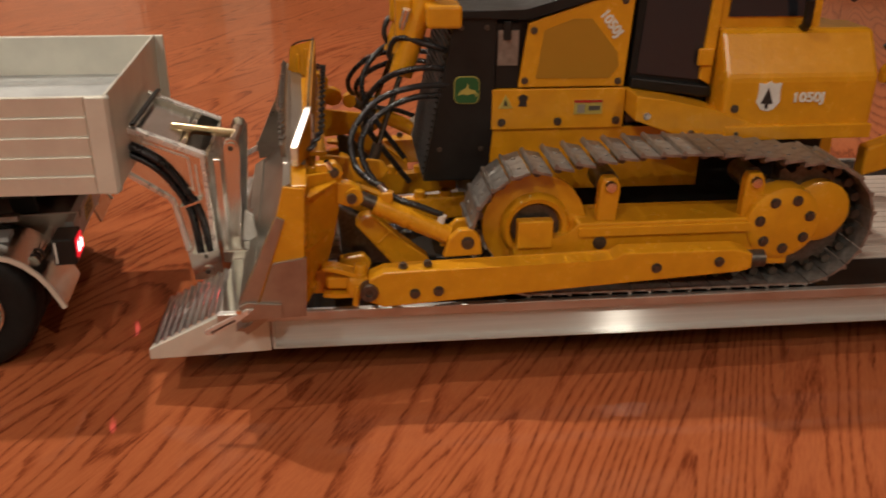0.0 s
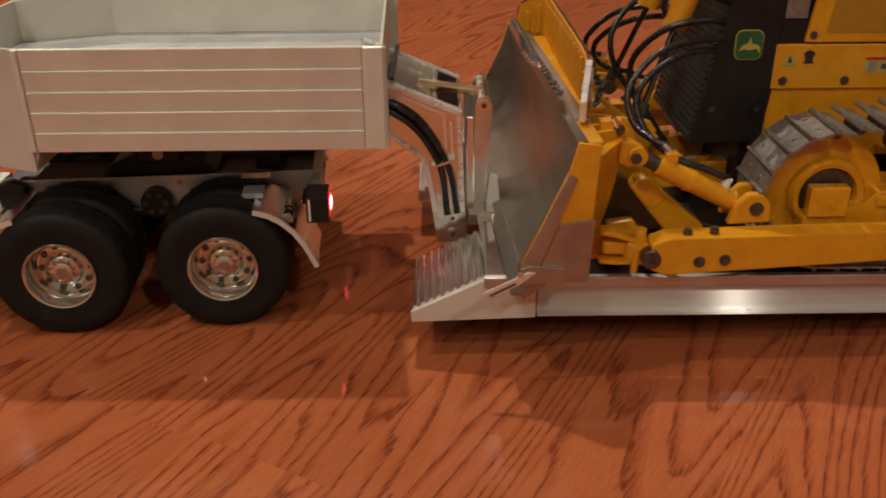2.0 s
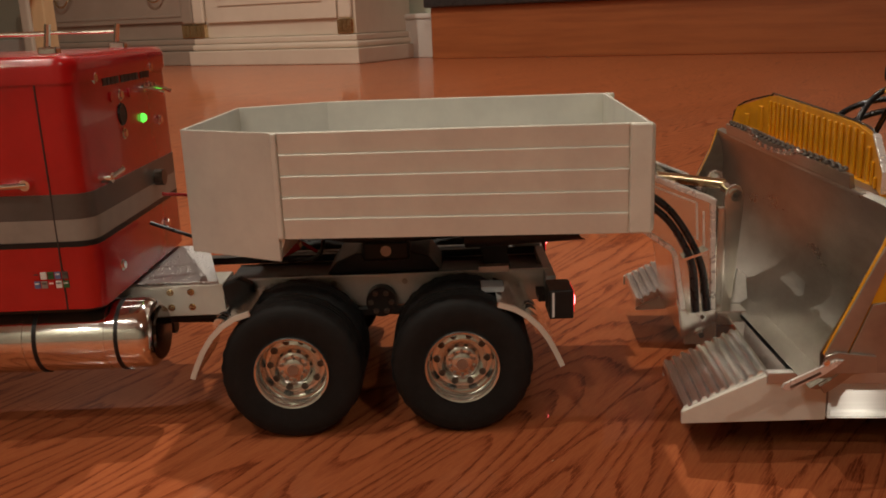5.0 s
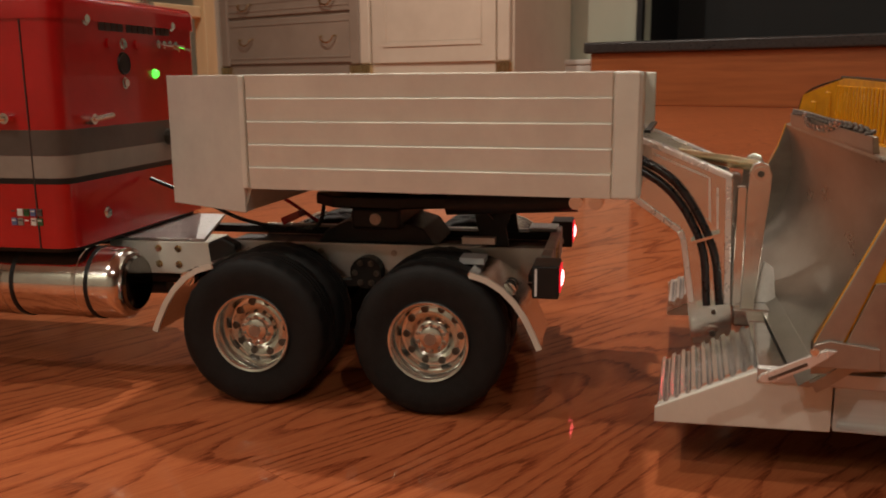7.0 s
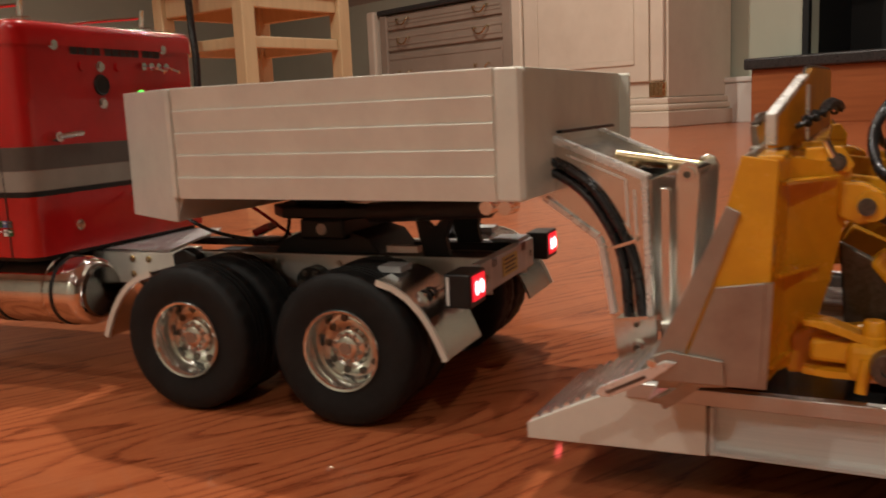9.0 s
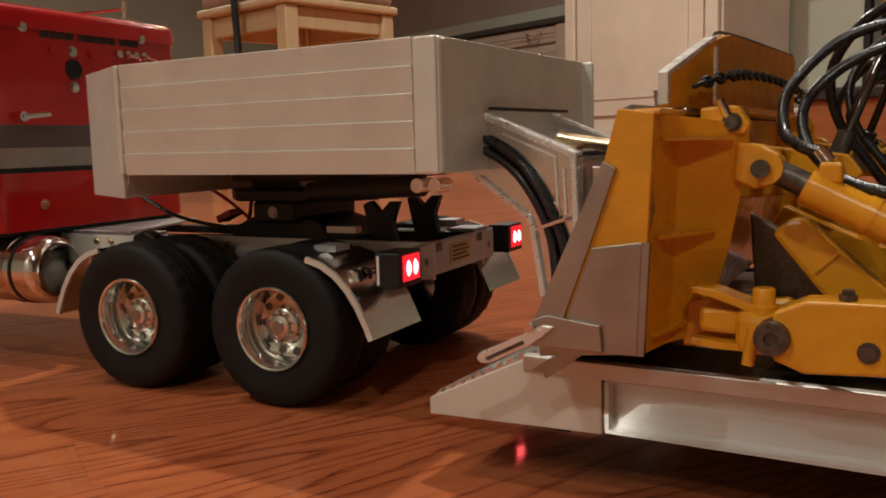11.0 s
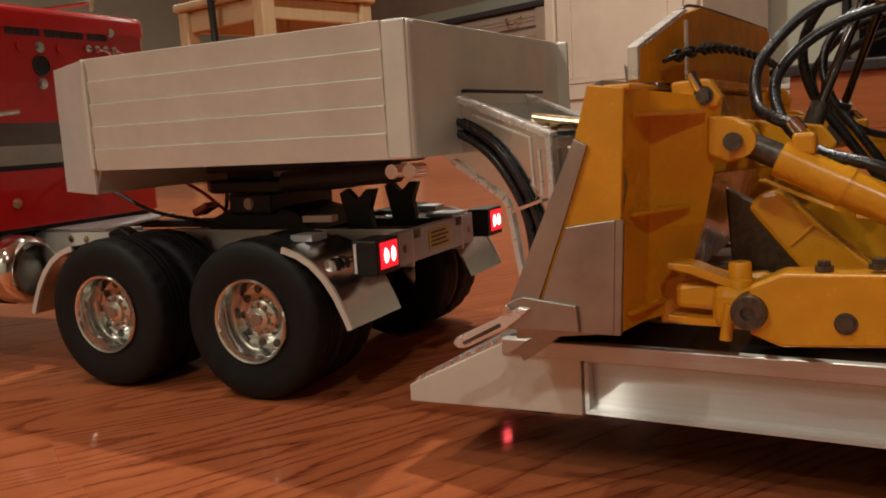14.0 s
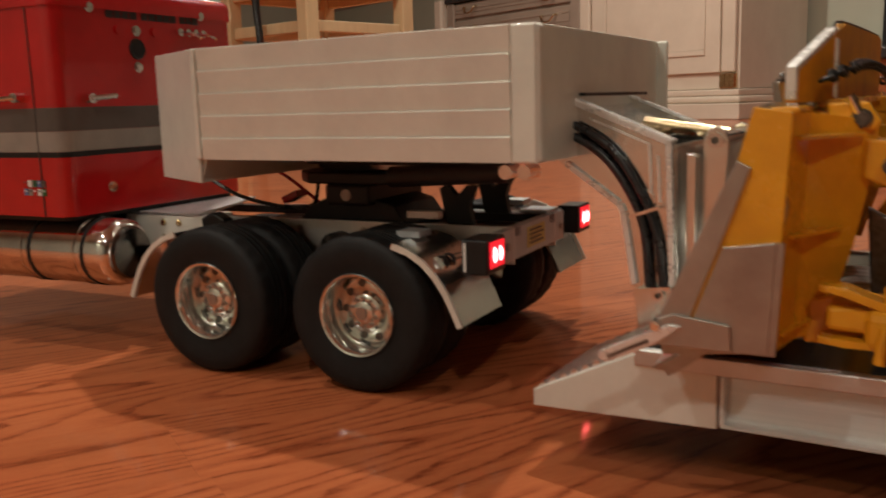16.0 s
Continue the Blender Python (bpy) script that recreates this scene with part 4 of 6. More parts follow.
part("wire", Tube([(-0.196, 0.075, 0.115), (-0.165, 0.078, 0.102), (-0.140, 0.08, 0.090), (-0.118, 0.088, 0.0835), (-0.104, 0.095, 0.0815), (-0.092, 0.095, 0.0850), (-0.088, 0.095, 0.0990), (-0.086, 0.096, 0.1100)], 0.0013, 8), HOSE, tk, "thin dark wire", True)
part("wire", Tube([(-0.196, 0.105, 0.128), (-0.172, 0.11, 0.124), (-0.150, 0.11, 0.112), (-0.122, 0.108, 0.100), (-0.095, 0.105, 0.0840)], 0.0012, 8), RED, tk, "thin red wire", True)
part("valve_block", Prism([(-0.118, 0.0880), (-0.106, 0.0930), (-0.104, 0.0890), (-0.116, 0.0835)], "y", 0.094, 0.106, 0.0008), RED, tk, "small dull red valve block")

# chrome tank
TY, TZ, TRAD = 0.020, 0.0605, 0.0210
tank = part("fuel_tank", lathe(bmesh.new(), [(0.004, -0.1770), (0.0165, -0.1785), (0.0200, -0.1815), (TRAD, -0.1860), (TRAD, -0.34), (0.0195, -0.345), (0.004, -0.346)], (0, TY, TZ), "x", 48), CHROME, tk, "chrome round fuel tank", True)
for u in (-0.199, -0.207, -0.246, -0.254, -0.300):
    part("strap", lathe(bmesh.new(), [(TRAD - 0.001, u), (TRAD + 0.0006, u), (TRAD + 0.0006, u + 0.0022), (TRAD - 0.001, u + 0.0022)], (0, TY, TZ), "x", 40), BLACK if u in (-0.199, -0.246, -0.300) else CHROME, tank, "", True)
part("end_cap", lathe(bmesh.new(), [(0.0010, -0.1764), (0.0150, -0.1766), (0.0162, -0.1778)], (0, TY, TZ), "x", 36), DARK_CHROME, tank, "dark mirror-like tank end", True)
part("tank_bracket", Box((-0.300, TY + 0.012, 0.052), (-0.205, 0.0598, 0.0735)), BLACK, tk)
part("exhaust_elbow", Tube([(-0.222, 0.150, 0.0775), (-0.214, 0.150, 0.0820), (-0.206, 0.150, 0.0790)], 0.0055, 14, 4), CHROME, tk, "", True)

# sleeper
SU, SN, SF, SB, ST = -0.200, -0.005, 0.1575, 0.0845, 0.2235


def slab_round(u0, u1, y0, y1, z0, z1, r):
    """A box whose rear upright corners are rounded."""
    pts = [(u0, y0)]
    for a in (-90, -67, -45, -22, 0):
        pts.append((u1 - r + r * math.cos(radians(a)), y0 + r + r * math.sin(radians(a))))
    for a in (0, 22, 45, 67, 90):
        pts.append((u1 - r + r * math.cos(radians(a)), y1 - r + r * math.sin(radians(a))))
    pts.append((u0, y1))
    return Prism(pts, "z", z0, z1)


part("sleeper_body", slab_round(-0.42, SU, SN, SF, SB, ST - 0.014, 0.010), RED, tk, "glossy red sleeper body", True)
rf = slab_round(-0.42, SU + 0.0015, SN - 0.0015, SF + 0.0015, ST - 0.0145, ST, 0.011)
bmesh.ops.bevel(rf, geom=[e for e in rf.edges if all(v.co.z > ST - 0.001 for v in e.verts)], offset=0.006, segments=4, affect="EDGES", profile=0.5)
part("sleeper_roof", rf, RED, tk, "rounded glossy red roof cap", True)
part("sleeper_skirt", slab_round(-0.42, SU - 0.004, SN + 0.004, SF - 0.004, SB - 0.0030, SB + 0.0005, 0.010), BLACK, tk)
for z0, z1, mat, nm in ((0.1360, 0.1500, GREY_DARK, "dark grey stripe"), (0.1238, 0.1359, GREY_LIGHT, "light grey stripe"), (0.1205, 0.1237, BLACK, "thin black stripe")):
    part("stripe", slab_round(-0.42, SU + 0.0004, SN - 0.0004, SF + 0.0004, z0, z1, 0.0104), mat, tk, nm, True)
part("door_seam", Box((-0.2205, SN - 0.0006, SB), (-0.2198, SN + 0.001, ST - 0.015)), DARK_PRINT, tk)
for yy, zz in ((0.0235, 0.2100), (0.1215, 0.2110), (0.1300, 0.1750), (0.030, 0.1000), (0.120, 0.105), (0.0605, 0.1975), (0.0600, 0.1745)):
    bolt(tk, (SU, yy, zz), 0.0026, 0.0020, "x", CHROME, 1)
# company name, as plain bars of the letters' size
yy = 0.0365
for wdt in (0.0062, 0.0052, 0.0058, 0.006, 0, 0.0056, 0.0062, 0.006, 0.0052, 0.005, 0, 0.005, 0.005, 0.0056):
    if wdt:
        part("letter_bar", Box((SU, yy, 0.2045), (SU + 0.0004, yy + wdt, 0.2110)), DARK_PRINT, tk)
        yy += wdt + 0.0008
    else:
        yy += 0.0032
for k, yy in enumerate((0.0454, 0.0765)):
    part("button", Rod((SU - 0.001, yy, 0.1975), (SU + 0.0016, yy, 0.1975), 0.0030, 18), RED, tk, "small red button", True)
part("vent", lathe(bmesh.new(), [(0.0002, 0.0008), (0.0052, 0.0008), (0.0062, 0.0012), (0.0068, 0.0)], (SU, 0.0605, 0.1860), "x", 28), BLACK, tk, "black oval vent")
for k in range(4):
    sw = part("toggle_switch", Rod((SU - 0.001, 0.0985 + k * 0.0075, 0.1985), (SU + 0.0034, 0.0985 + k * 0.0075, 0.1985), 0.0026, 12), CHROME, tk, "small chrome toggle switch", True)
    part("lever", Rod((SU + 0.003, 0.0985 + k * 0.0075, 0.1985), (SU + 0.0125, 0.1000 + k * 0.0075, 0.1965 - 0.002 * (k % 2)), 0.0008, 8, 0.0012), CHROME, sw, "", True)
part("green_lamp", lathe(bmesh.new(), [(0.0001, 0.0030), (0.0020, 0.0024), (0.0030, 0.0008), (0.0030, -0.001)], (SU, 0.0965, 0.1800), "x", 18), GREEN_LED, tk, "lit green indicator lamp", True)
for yy in (0.014,):
    hd = part("door_handle", Rod((SU + 0.006, yy, 0.1550), (SU + 0.006, yy + 0.020, 0.1565), 0.0018, 12), CHROME, tk, "chrome pull handle", True)
    part("handle_post", Rod((SU - 0.001, yy + 0.001, 0.1550), (SU + 0.007, yy + 0.001, 0.1550), 0.0030, 14), CHROME, hd, "", True)
hd = part("door_handle", Rod((-0.262, SN - 0.005, 0.1555), (-0.230, SN - 0.005, 0.1565), 0.0017, 12), CHROME, tk, "chrome pull handle", True)
part("handle_post", Rod((-0.231, SN + 0.001, 0.1565), (-0.231, SN - 0.006, 0.1565), 0.0030, 14), CHROME, hd, "", True)
part("air_fitting", Rod((SU - 0.001, 0.108, 0.1390), (SU + 0.006, 0.108, 0.1390), 0.0055, 16), BOLT, tk, "", True)
# sticker sheet of small coloured bars on the side
inks = [BLUE_PRINT, GREY_LIGHT, RED, WHITE, GREEN_PRINT, BLUE_PRINT, GREY_DARK]
for i in range(5):
    for j in range(2):
        u, z = -0.2365 + i * 0.0040, 0.0975 + j * 0.0052
        part("sticker_bar", Box((u, SN - 0.0007, z), (u + 0.0032, SN + 0.0005, z + 0.0040)), inks[(i + 2 * j) % 7], tk)
        part("sticker_dash", Box((u + 0.0004, SN - 0.0009, z + 0.0024), (u + 0.0028, SN - 0.0006, z + 0.0031)), (WHITE, DARK_PRINT)[(i + j) % 2], tk)
for yy in (0.022, 0.128):
    rl = part("roof_rail", Tube([(-0.222, yy, ST), (-0.222, yy, ST + 0.010), (-0.232, yy, ST + 0.011), (-0.31, yy, ST + 0.011), (-0.32, yy, ST)], 0.0011, 8, 4), CHROME, tk, "thin chrome roof rail", True)
    part("rail_clamp", Box((-0.226, yy - 0.004, ST - 0.0005), (-0.216, yy + 0.004, ST + 0.004), 0.001), CHROME, rl)
    part("rail_screw", Rod((-0.222, yy, ST + 0.004), (-0.220, yy, ST + 0.016), 0.0018, 8), CHROME, rl)
part("exhaust_stack", Rod((-0.300, 0.012, ST - 0.01), (-0.300, 0.012, 0.34), 0.0060, 20), CHROME, tk, "tall chrome exhaust stack", True)

# ---- the bulldozer ----
BASE = Vector((0.31, 0.122, DECK))
dz = thing("bulldozer", TRAILER @ pose(*BASE), "yellow model crawler bulldozer with wide blade on the trailer", "bulldozer")
OFFSET[dz.name] = BASE
DM = 0.122

# blade: curved face between end plates
NEAR, FAR = -0.026, 0.279
face = [(0.0880, 0.1420), (0.0915, 0.1330), (0.0935, 0.1220), (0.0940, 0.1110), (0.0925, 0.1000), (0.0890, 0.0880), (0.0830, 0.0770), (0.0740, 0.0670), (0.0640, 0.0590), (0.0600, 0.0565)]
bl = part("blade", sheet(bmesh.new(), face, "y", NEAR + 0.002, FAR - 0.002, 0.0045), STEEL, dz, "curved bare steel blade face, rubbed and stained", True)
# the blade hangs slightly askew on its arms
PIVOT = Vector((0.088, NEAR, 0)) - Vector((BASE.x, BASE.y, 0))
bl.matrix_basis = Matrix.Translation(PIVOT) @ Matrix.Rotation(radians(2.65), 4, "Z") @ Matrix.Translation(-PIVOT)
part("blade_back", Prism([(0.0935, 0.1420), (0.1010, 0.1400), (0.1075, 0.1050), (0.0990, 0.0660), (0.0800, 0.0590), (0.0690, 0.0575), (0.0800, 0.0680), (0.0930, 0.0860), (0.0986, 0.1010), (0.0990, 0.1160), (0.0965, 0.1330)], "y", NEAR + 0.04, FAR - 0.04, 0.0006), YELLOW, bl, "yellow-painted blade back")
part("raised_face", Prism([(0.0884, 0.1395), (0.0868, 0.1440), (0.0862, 0.1505), (0.0886, 0.1505), (0.0895, 0.1440), (0.0905, 0.1395)], "y", 0.0240, 0.2460, 0.0004), STEEL, bl, "raised bare steel middle of the blade's top")
part("top_rail", Box((0.0872, NEAR + 0.0385, 0.1405), (0.1010, FAR - 0.0385, 0.1432), 0.0008), STEEL, bl, "bare steel top edge")
for ya in (NEAR + 0.002, FAR - 0.038):
    part("top_cap", Box((0.0885, ya, 0.1400), (0.1010, ya + 0.036, 0.1422), 0.0008), YELLOW, bl)
part("guard_foot", Box((0.1000, 0.0300, 0.1408), (0.1135, 0.2180, 0.1438), 0.0006), YELLOW, bl)
part("cutting_edge", Prism([(0.0560, 0.0545), (0.0640, 0.0600), (0.0665, 0.0575), (0.0600, 0.0540)], "y", NEAR + 0.004, FAR - 0.004), STEEL, bl, "steel cutting edge")
for flip in (False, True):
    def Y(a, b):
        c = NEAR + FAR
        return (c - b, c - a) if flip else (a, b)
    y0, y1 = Y(NEAR, NEAR + 0.0026)
    part("end_plate", Prism([(0.0880, 0.1425), (0.0996, 0.1408), (0.0957, 0.0655), (0.0640, 0.0655), (0.0600, 0.0735), (0.0836, 0.1260)], "y", y0, y1, 0.0005), YELLOW, bl, "yellow blade end plate")
    part("end_liner", Prism([(0.0882, 0.1405), (0.0940, 0.1400), (0.0955, 0.0640), (0.0600, 0.0602), (0.0592, 0.0733), (0.0838, 0.1258)], "y", *Y(NEAR + 0.0027, NEAR + 0.0037)), STEEL, bl, "bare steel inner face")
    # folded rear panel with gussets
    bm = bmesh.new()
    mir = (lambda p: (p[0], NEAR + FAR - p[1], p[2])) if flip else (lambda p: p)
    qs = [[(0.0991, NEAR + 0.0006, 0.1402), (0.1020, -0.0030, 0.1400), (0.1215, 0.0130, 0.1365)],
          [(0.0983, NEAR + 0.0006, 0.1260), (0.1016, -0.0030, 0.1260), (0.1212, 0.0130, 0.1260)],
          [(0.0966, NEAR + 0.0006, 0.0950), (0.1005, -0.0030, 0.0950), (0.1155, 0.0130, 0.0950)],
          [(0.0949, NEAR + 0.0006, 0.0640), (0.0990, -0.0030, 0.0640), (0.1067, 0.0130, 0.0640)]]
    vv = [[bm.verts.new(mir(p)) for p in row] for row in qs]
    ww = [[bm.verts.new(mir((a - 0.0035, b_ + 0.0022, c))) for a, b_, c in row] for row in qs]
    for r in range(3):
        for k in range(2):
            bm.faces.new((vv[r][k], vv[r][k + 1], vv[r + 1][k + 1], vv[r + 1][k]))
            bm.faces.new((ww[r][k], ww[r + 1][k], ww[r + 1][k + 1], ww[r][k + 1]))
        for k in (0, 2):
            bm.faces.new((vv[r][k], vv[r + 1][k], ww[r + 1][k], ww[r][k]))
    for k in range(2):
        for r in (0, 3):
            bm.faces.new((vv[r][k], ww[r][k], ww[r][k + 1], vv[r][k + 1]))
    part("rear_panel", bm, YELLOW, bl, "folded yellow rear panel")
    for z in (0.1325, 0.1015, 0.0695):
        k = (z - 0.064) / 0.0765
        rr = 0.1067 + (0.0088 * min(1, (z - 0.064) / 0.031) + (0.0057 * max(0, z - 0.095) / 0.031))
        ff = 0.0953 + 0.0041 * k
        pts = [(ff + 0.0012, NEAR + 0.0075), (0.0990 + 0.003 * k, -0.0030), (rr - 0.0050, 0.0085), (rr - 0.0042, 0.0060), (ff + 0.0026, NEAR + 0.0070)]
        if flip:
            pts = [(a, NEAR + FAR - b_) for a, b_ in pts]
        part("gusset", Prism(pts, "z", z - 0.0006, z + 0.0006), YELLOW, bl)
    y0, y1 = Y(0.0133, 0.0160)
    part("inner_wall", Prism([(0.0985, 0.1395), (0.1195, 0.1390), (0.1205, 0.1300), (0.1145, 0.0950), (0.1055, 0.0640), (0.0985, 0.0650), (0.1010, 0.1020)], "y", y0, y1, 0.0005), YELLOW, bl)
    y0, y1 = Y(NEAR - 0.0016, NEAR - 0.0002)
    part("wear_strip", Prism([(0.0836, 0.1262), (0.0880, 0.1240), (0.0790, 0.0990), (0.0700, 0.0745), (0.0596, 0.0735)], "y", y0, y1, 0.0003), PLATE_METAL, bl, "bare steel wear strip")
    part("wear_plate", Prism([(0.0800, 0.0985), (0.0962, 0.1008), (0.0946, 0.0642), (0.0715, 0.0642), (0.0712, 0.0750)], "y", y0, y1, 0.0003), PLATE_METAL, bl, "bare steel wear plate")
    part("wear_wrap", Prism([(0.0961, 0.1008), (0.0985, 0.1006), (0.0967, 0.0643), (0.0945, 0.0642)], "y", *Y(NEAR - 0.0013, NEAR + 0.0012)), PLATE_METAL, bl)
    y0, y1 = Y(NEAR - 0.0034, NEAR - 0.0018)
    part("corner_bit", Prism([(0.0596, 0.0738), (0.0650, 0.0758), (0.0830, 0.0735), (0.0838, 0.0650), (0.0575, 0.0650)], "y", y0, y1, 0.0003), PLATE_METAL, bl, "bare steel corner bit")
    y0, y1 = Y(NEAR - 0.0046, NEAR - 0.0030)
    part("tie_strap", Prism([(0.0680, 0.0722), (0.0640, 0.0726), (0.0560, 0.0685), (0.0405, 0.0612), (0.0393, 0.0590), (0.0410, 0.0575), (0.0445, 0.0578), (0.0590, 0.0650), (0.0640, 0.0690)], "y", y0, y1, 0.0005), BRIGHT, bl, "bright metal latch lever")
    part("lever_slot", Prism([(0.0430, 0.0598), (0.0570, 0.0670), (0.0575, 0.0658), (0.0436, 0.0588)], "y", *((y0 - 0.0003, y0 + 0.0003) if not flip else (y1 - 0.0003, y1 + 0.0003))), BOLT, bl)
    bolt(bl, (0.0595, Y(NEAR - 0.0046, 0)[0] if not flip else NEAR + FAR - NEAR + 0.0046, 0.0715), 0.0012, 0.0010, "y", CHROME, 1 if flip else -1)
    # clevis for the tilt ram
    y0, y1 = Y(0.0090, 0.0170)
    part("clevis", Prism([(0.1175, 0.1310), (0.1262, 0.1300), (0.1318, 0.1265), (0.1328, 0.1215), (0.1300, 0.1168), (0.1240, 0.1152), (0.1175, 0.1180)], "y", y0, y1, 0.0010), YELLOW, bl)
    part("top_lug", Prism([(0.1060, 0.1425), (0.1180, 0.1430), (0.1222, 0.1365), (0.1205, 0.1335), (0.1060, 0.1345)], "y", y0, y1, 0.0008), YELLOW, bl)
    ys = Y(0.0080, 0)[0] if not flip else NEAR + FAR - 0.0080
    part("clevis_pin", Rod((0.1262, ys - (0.0042 if not flip else -0.0042), 0.1222), (0.1262, ys + (0.004 if not flip else -0.004), 0.1222), 0.0030, 20), BOLT, bl, "dark steel pin", True)
    bolt(bl, (0.1165, ys + 0.001, 0.1375), 0.0024, 0.0022, "y", BOLT, 1 if flip else -1)
    part("lug", Rod((0.1165, ys + (0.001 if not flip else -0.001), 0.1375), (0.1125, ys, 0.1450), 0.0016, 10), CHROME, bl, "", True)

# spill guard above the blade, with chains
gd = [(0.0040, 0.1430), (0.0040, 0.1545), (0.0360, 0.1672), (0.0620, 0.1715), (0.2050, 0.1735), (0.2200, 0.1722), (0.2440, 0.1630), (0.2490, 0.1430)]


def lean(bm):
    """Sets the guard's middle back on the blade and bends its two wings forward."""
    for v in bm.verts:
        along = min(1, max(0, (v.co.y - 0.036) / 0.184))
        v.co.x += 0.010 + 0.007 * along - 0.277 * max(0.036 - v.co.y, 0) - 0.68 * max(v.co.y - 0.220, 0)
    return bm


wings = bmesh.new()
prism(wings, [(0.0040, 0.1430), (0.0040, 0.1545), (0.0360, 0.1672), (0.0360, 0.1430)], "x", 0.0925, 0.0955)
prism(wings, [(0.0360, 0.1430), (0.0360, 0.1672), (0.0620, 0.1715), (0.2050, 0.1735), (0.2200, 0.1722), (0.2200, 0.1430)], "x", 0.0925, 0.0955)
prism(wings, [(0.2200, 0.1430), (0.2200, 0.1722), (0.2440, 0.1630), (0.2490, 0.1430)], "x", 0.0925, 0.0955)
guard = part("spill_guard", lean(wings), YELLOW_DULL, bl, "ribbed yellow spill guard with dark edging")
for i in range(23):
    y = 0.018 + i * 0.0098
    h = 0.1440 + 0.0285 * min(1, max(0.12, (y - 0.004) / 0.045), max(0.2, (0.262 - y) / 0.045))
    part("guard_rib", lean(Box((0.0908, y, 0.1435), (0.0926, y + 0.0034, h - 0.003), 0.0007, 1)), YELLOW, guard)
part("edging", lean(Tube([(0.094, a, z + 0.0007) for a, z in gd[2:]], 0.0006, 8, 4)), BLACK, guard, "black rubber edging", True)
part("end_strip", lean(Prism([(0.0030, 0.1440), (0.0030, 0.1550), (0.0345, 0.1684), (0.0380, 0.1690), (0.0380, 0.1678), (0.0350, 0.1671), (0.0044, 0.1541), (0.0044, 0.1440)], "x", 0.0922, 0.0958, 0.0003)), BRIGHT, guard, "bright metal end strip")
# pale strip drawn in place of the light showing through a slot
part("fold_post", lean(Box((0.0950, 0.0352, 0.1440), (0.0966, 0.0364, 0.1650), 0.0004, 1)), BRIGHT, guard, "pale strip standing in for a bright gap at the fold")


def chain(pts, link=0.0052, r=0.00085):
    path = spline(pts, 14)
    bm, walked, k = bmesh.new(), 0.0, 0
    for a, b in zip(path, path[1:]):
        walked += (b - a).length
        if walked < link * 0.74:
            continue
        walked = 0
        d = (b - a).normalized()
        s = d.orthogonal().normalized()
        s = (Matrix.Rotation(radians(90 * (k % 2) + 25), 3, d) @ s)
        ring = [a + d * (link * 0.5 * math.cos(t)) + s * (link * 0.32 * math.sin(t)) for t in [2 * math.pi * i / 10 for i in range(11)]]
        tube(bm, ring, r, 6, 0)
        k += 1
    return bm


part("chain", lean(chain([(0.1000, 0.012, 0.1500), (0.1010, 0.030, 0.1535), (0.1012, 0.060, 0.1560), (0.1012, 0.11, 0.1570), (0.1012, 0.16, 0.1560), (0.1010, 0.20, 0.1540), (0.101, 0.24, 0.1490)])), BLACK, guard, "black chain slung along the guard", True)
part("chain", chain([(0.0880, 0.032, 0.1512), (0.0872, 0.06, 0.1522), (0.0868, 0.12, 0.1518), (0.0872, 0.18, 0.1524), (0.0874, 0.24, 0.1518)]), BOLT, guard, "tangled dark chain", True)
part("chain", chain([(0.0864, 0.09, 0.1525), (0.0846, 0.12, 0.1480), (0.0846, 0.16, 0.1476), (0.0864, 0.19, 0.1530)], 0.0046), CHROME, guard, "bright tangled chain", True)

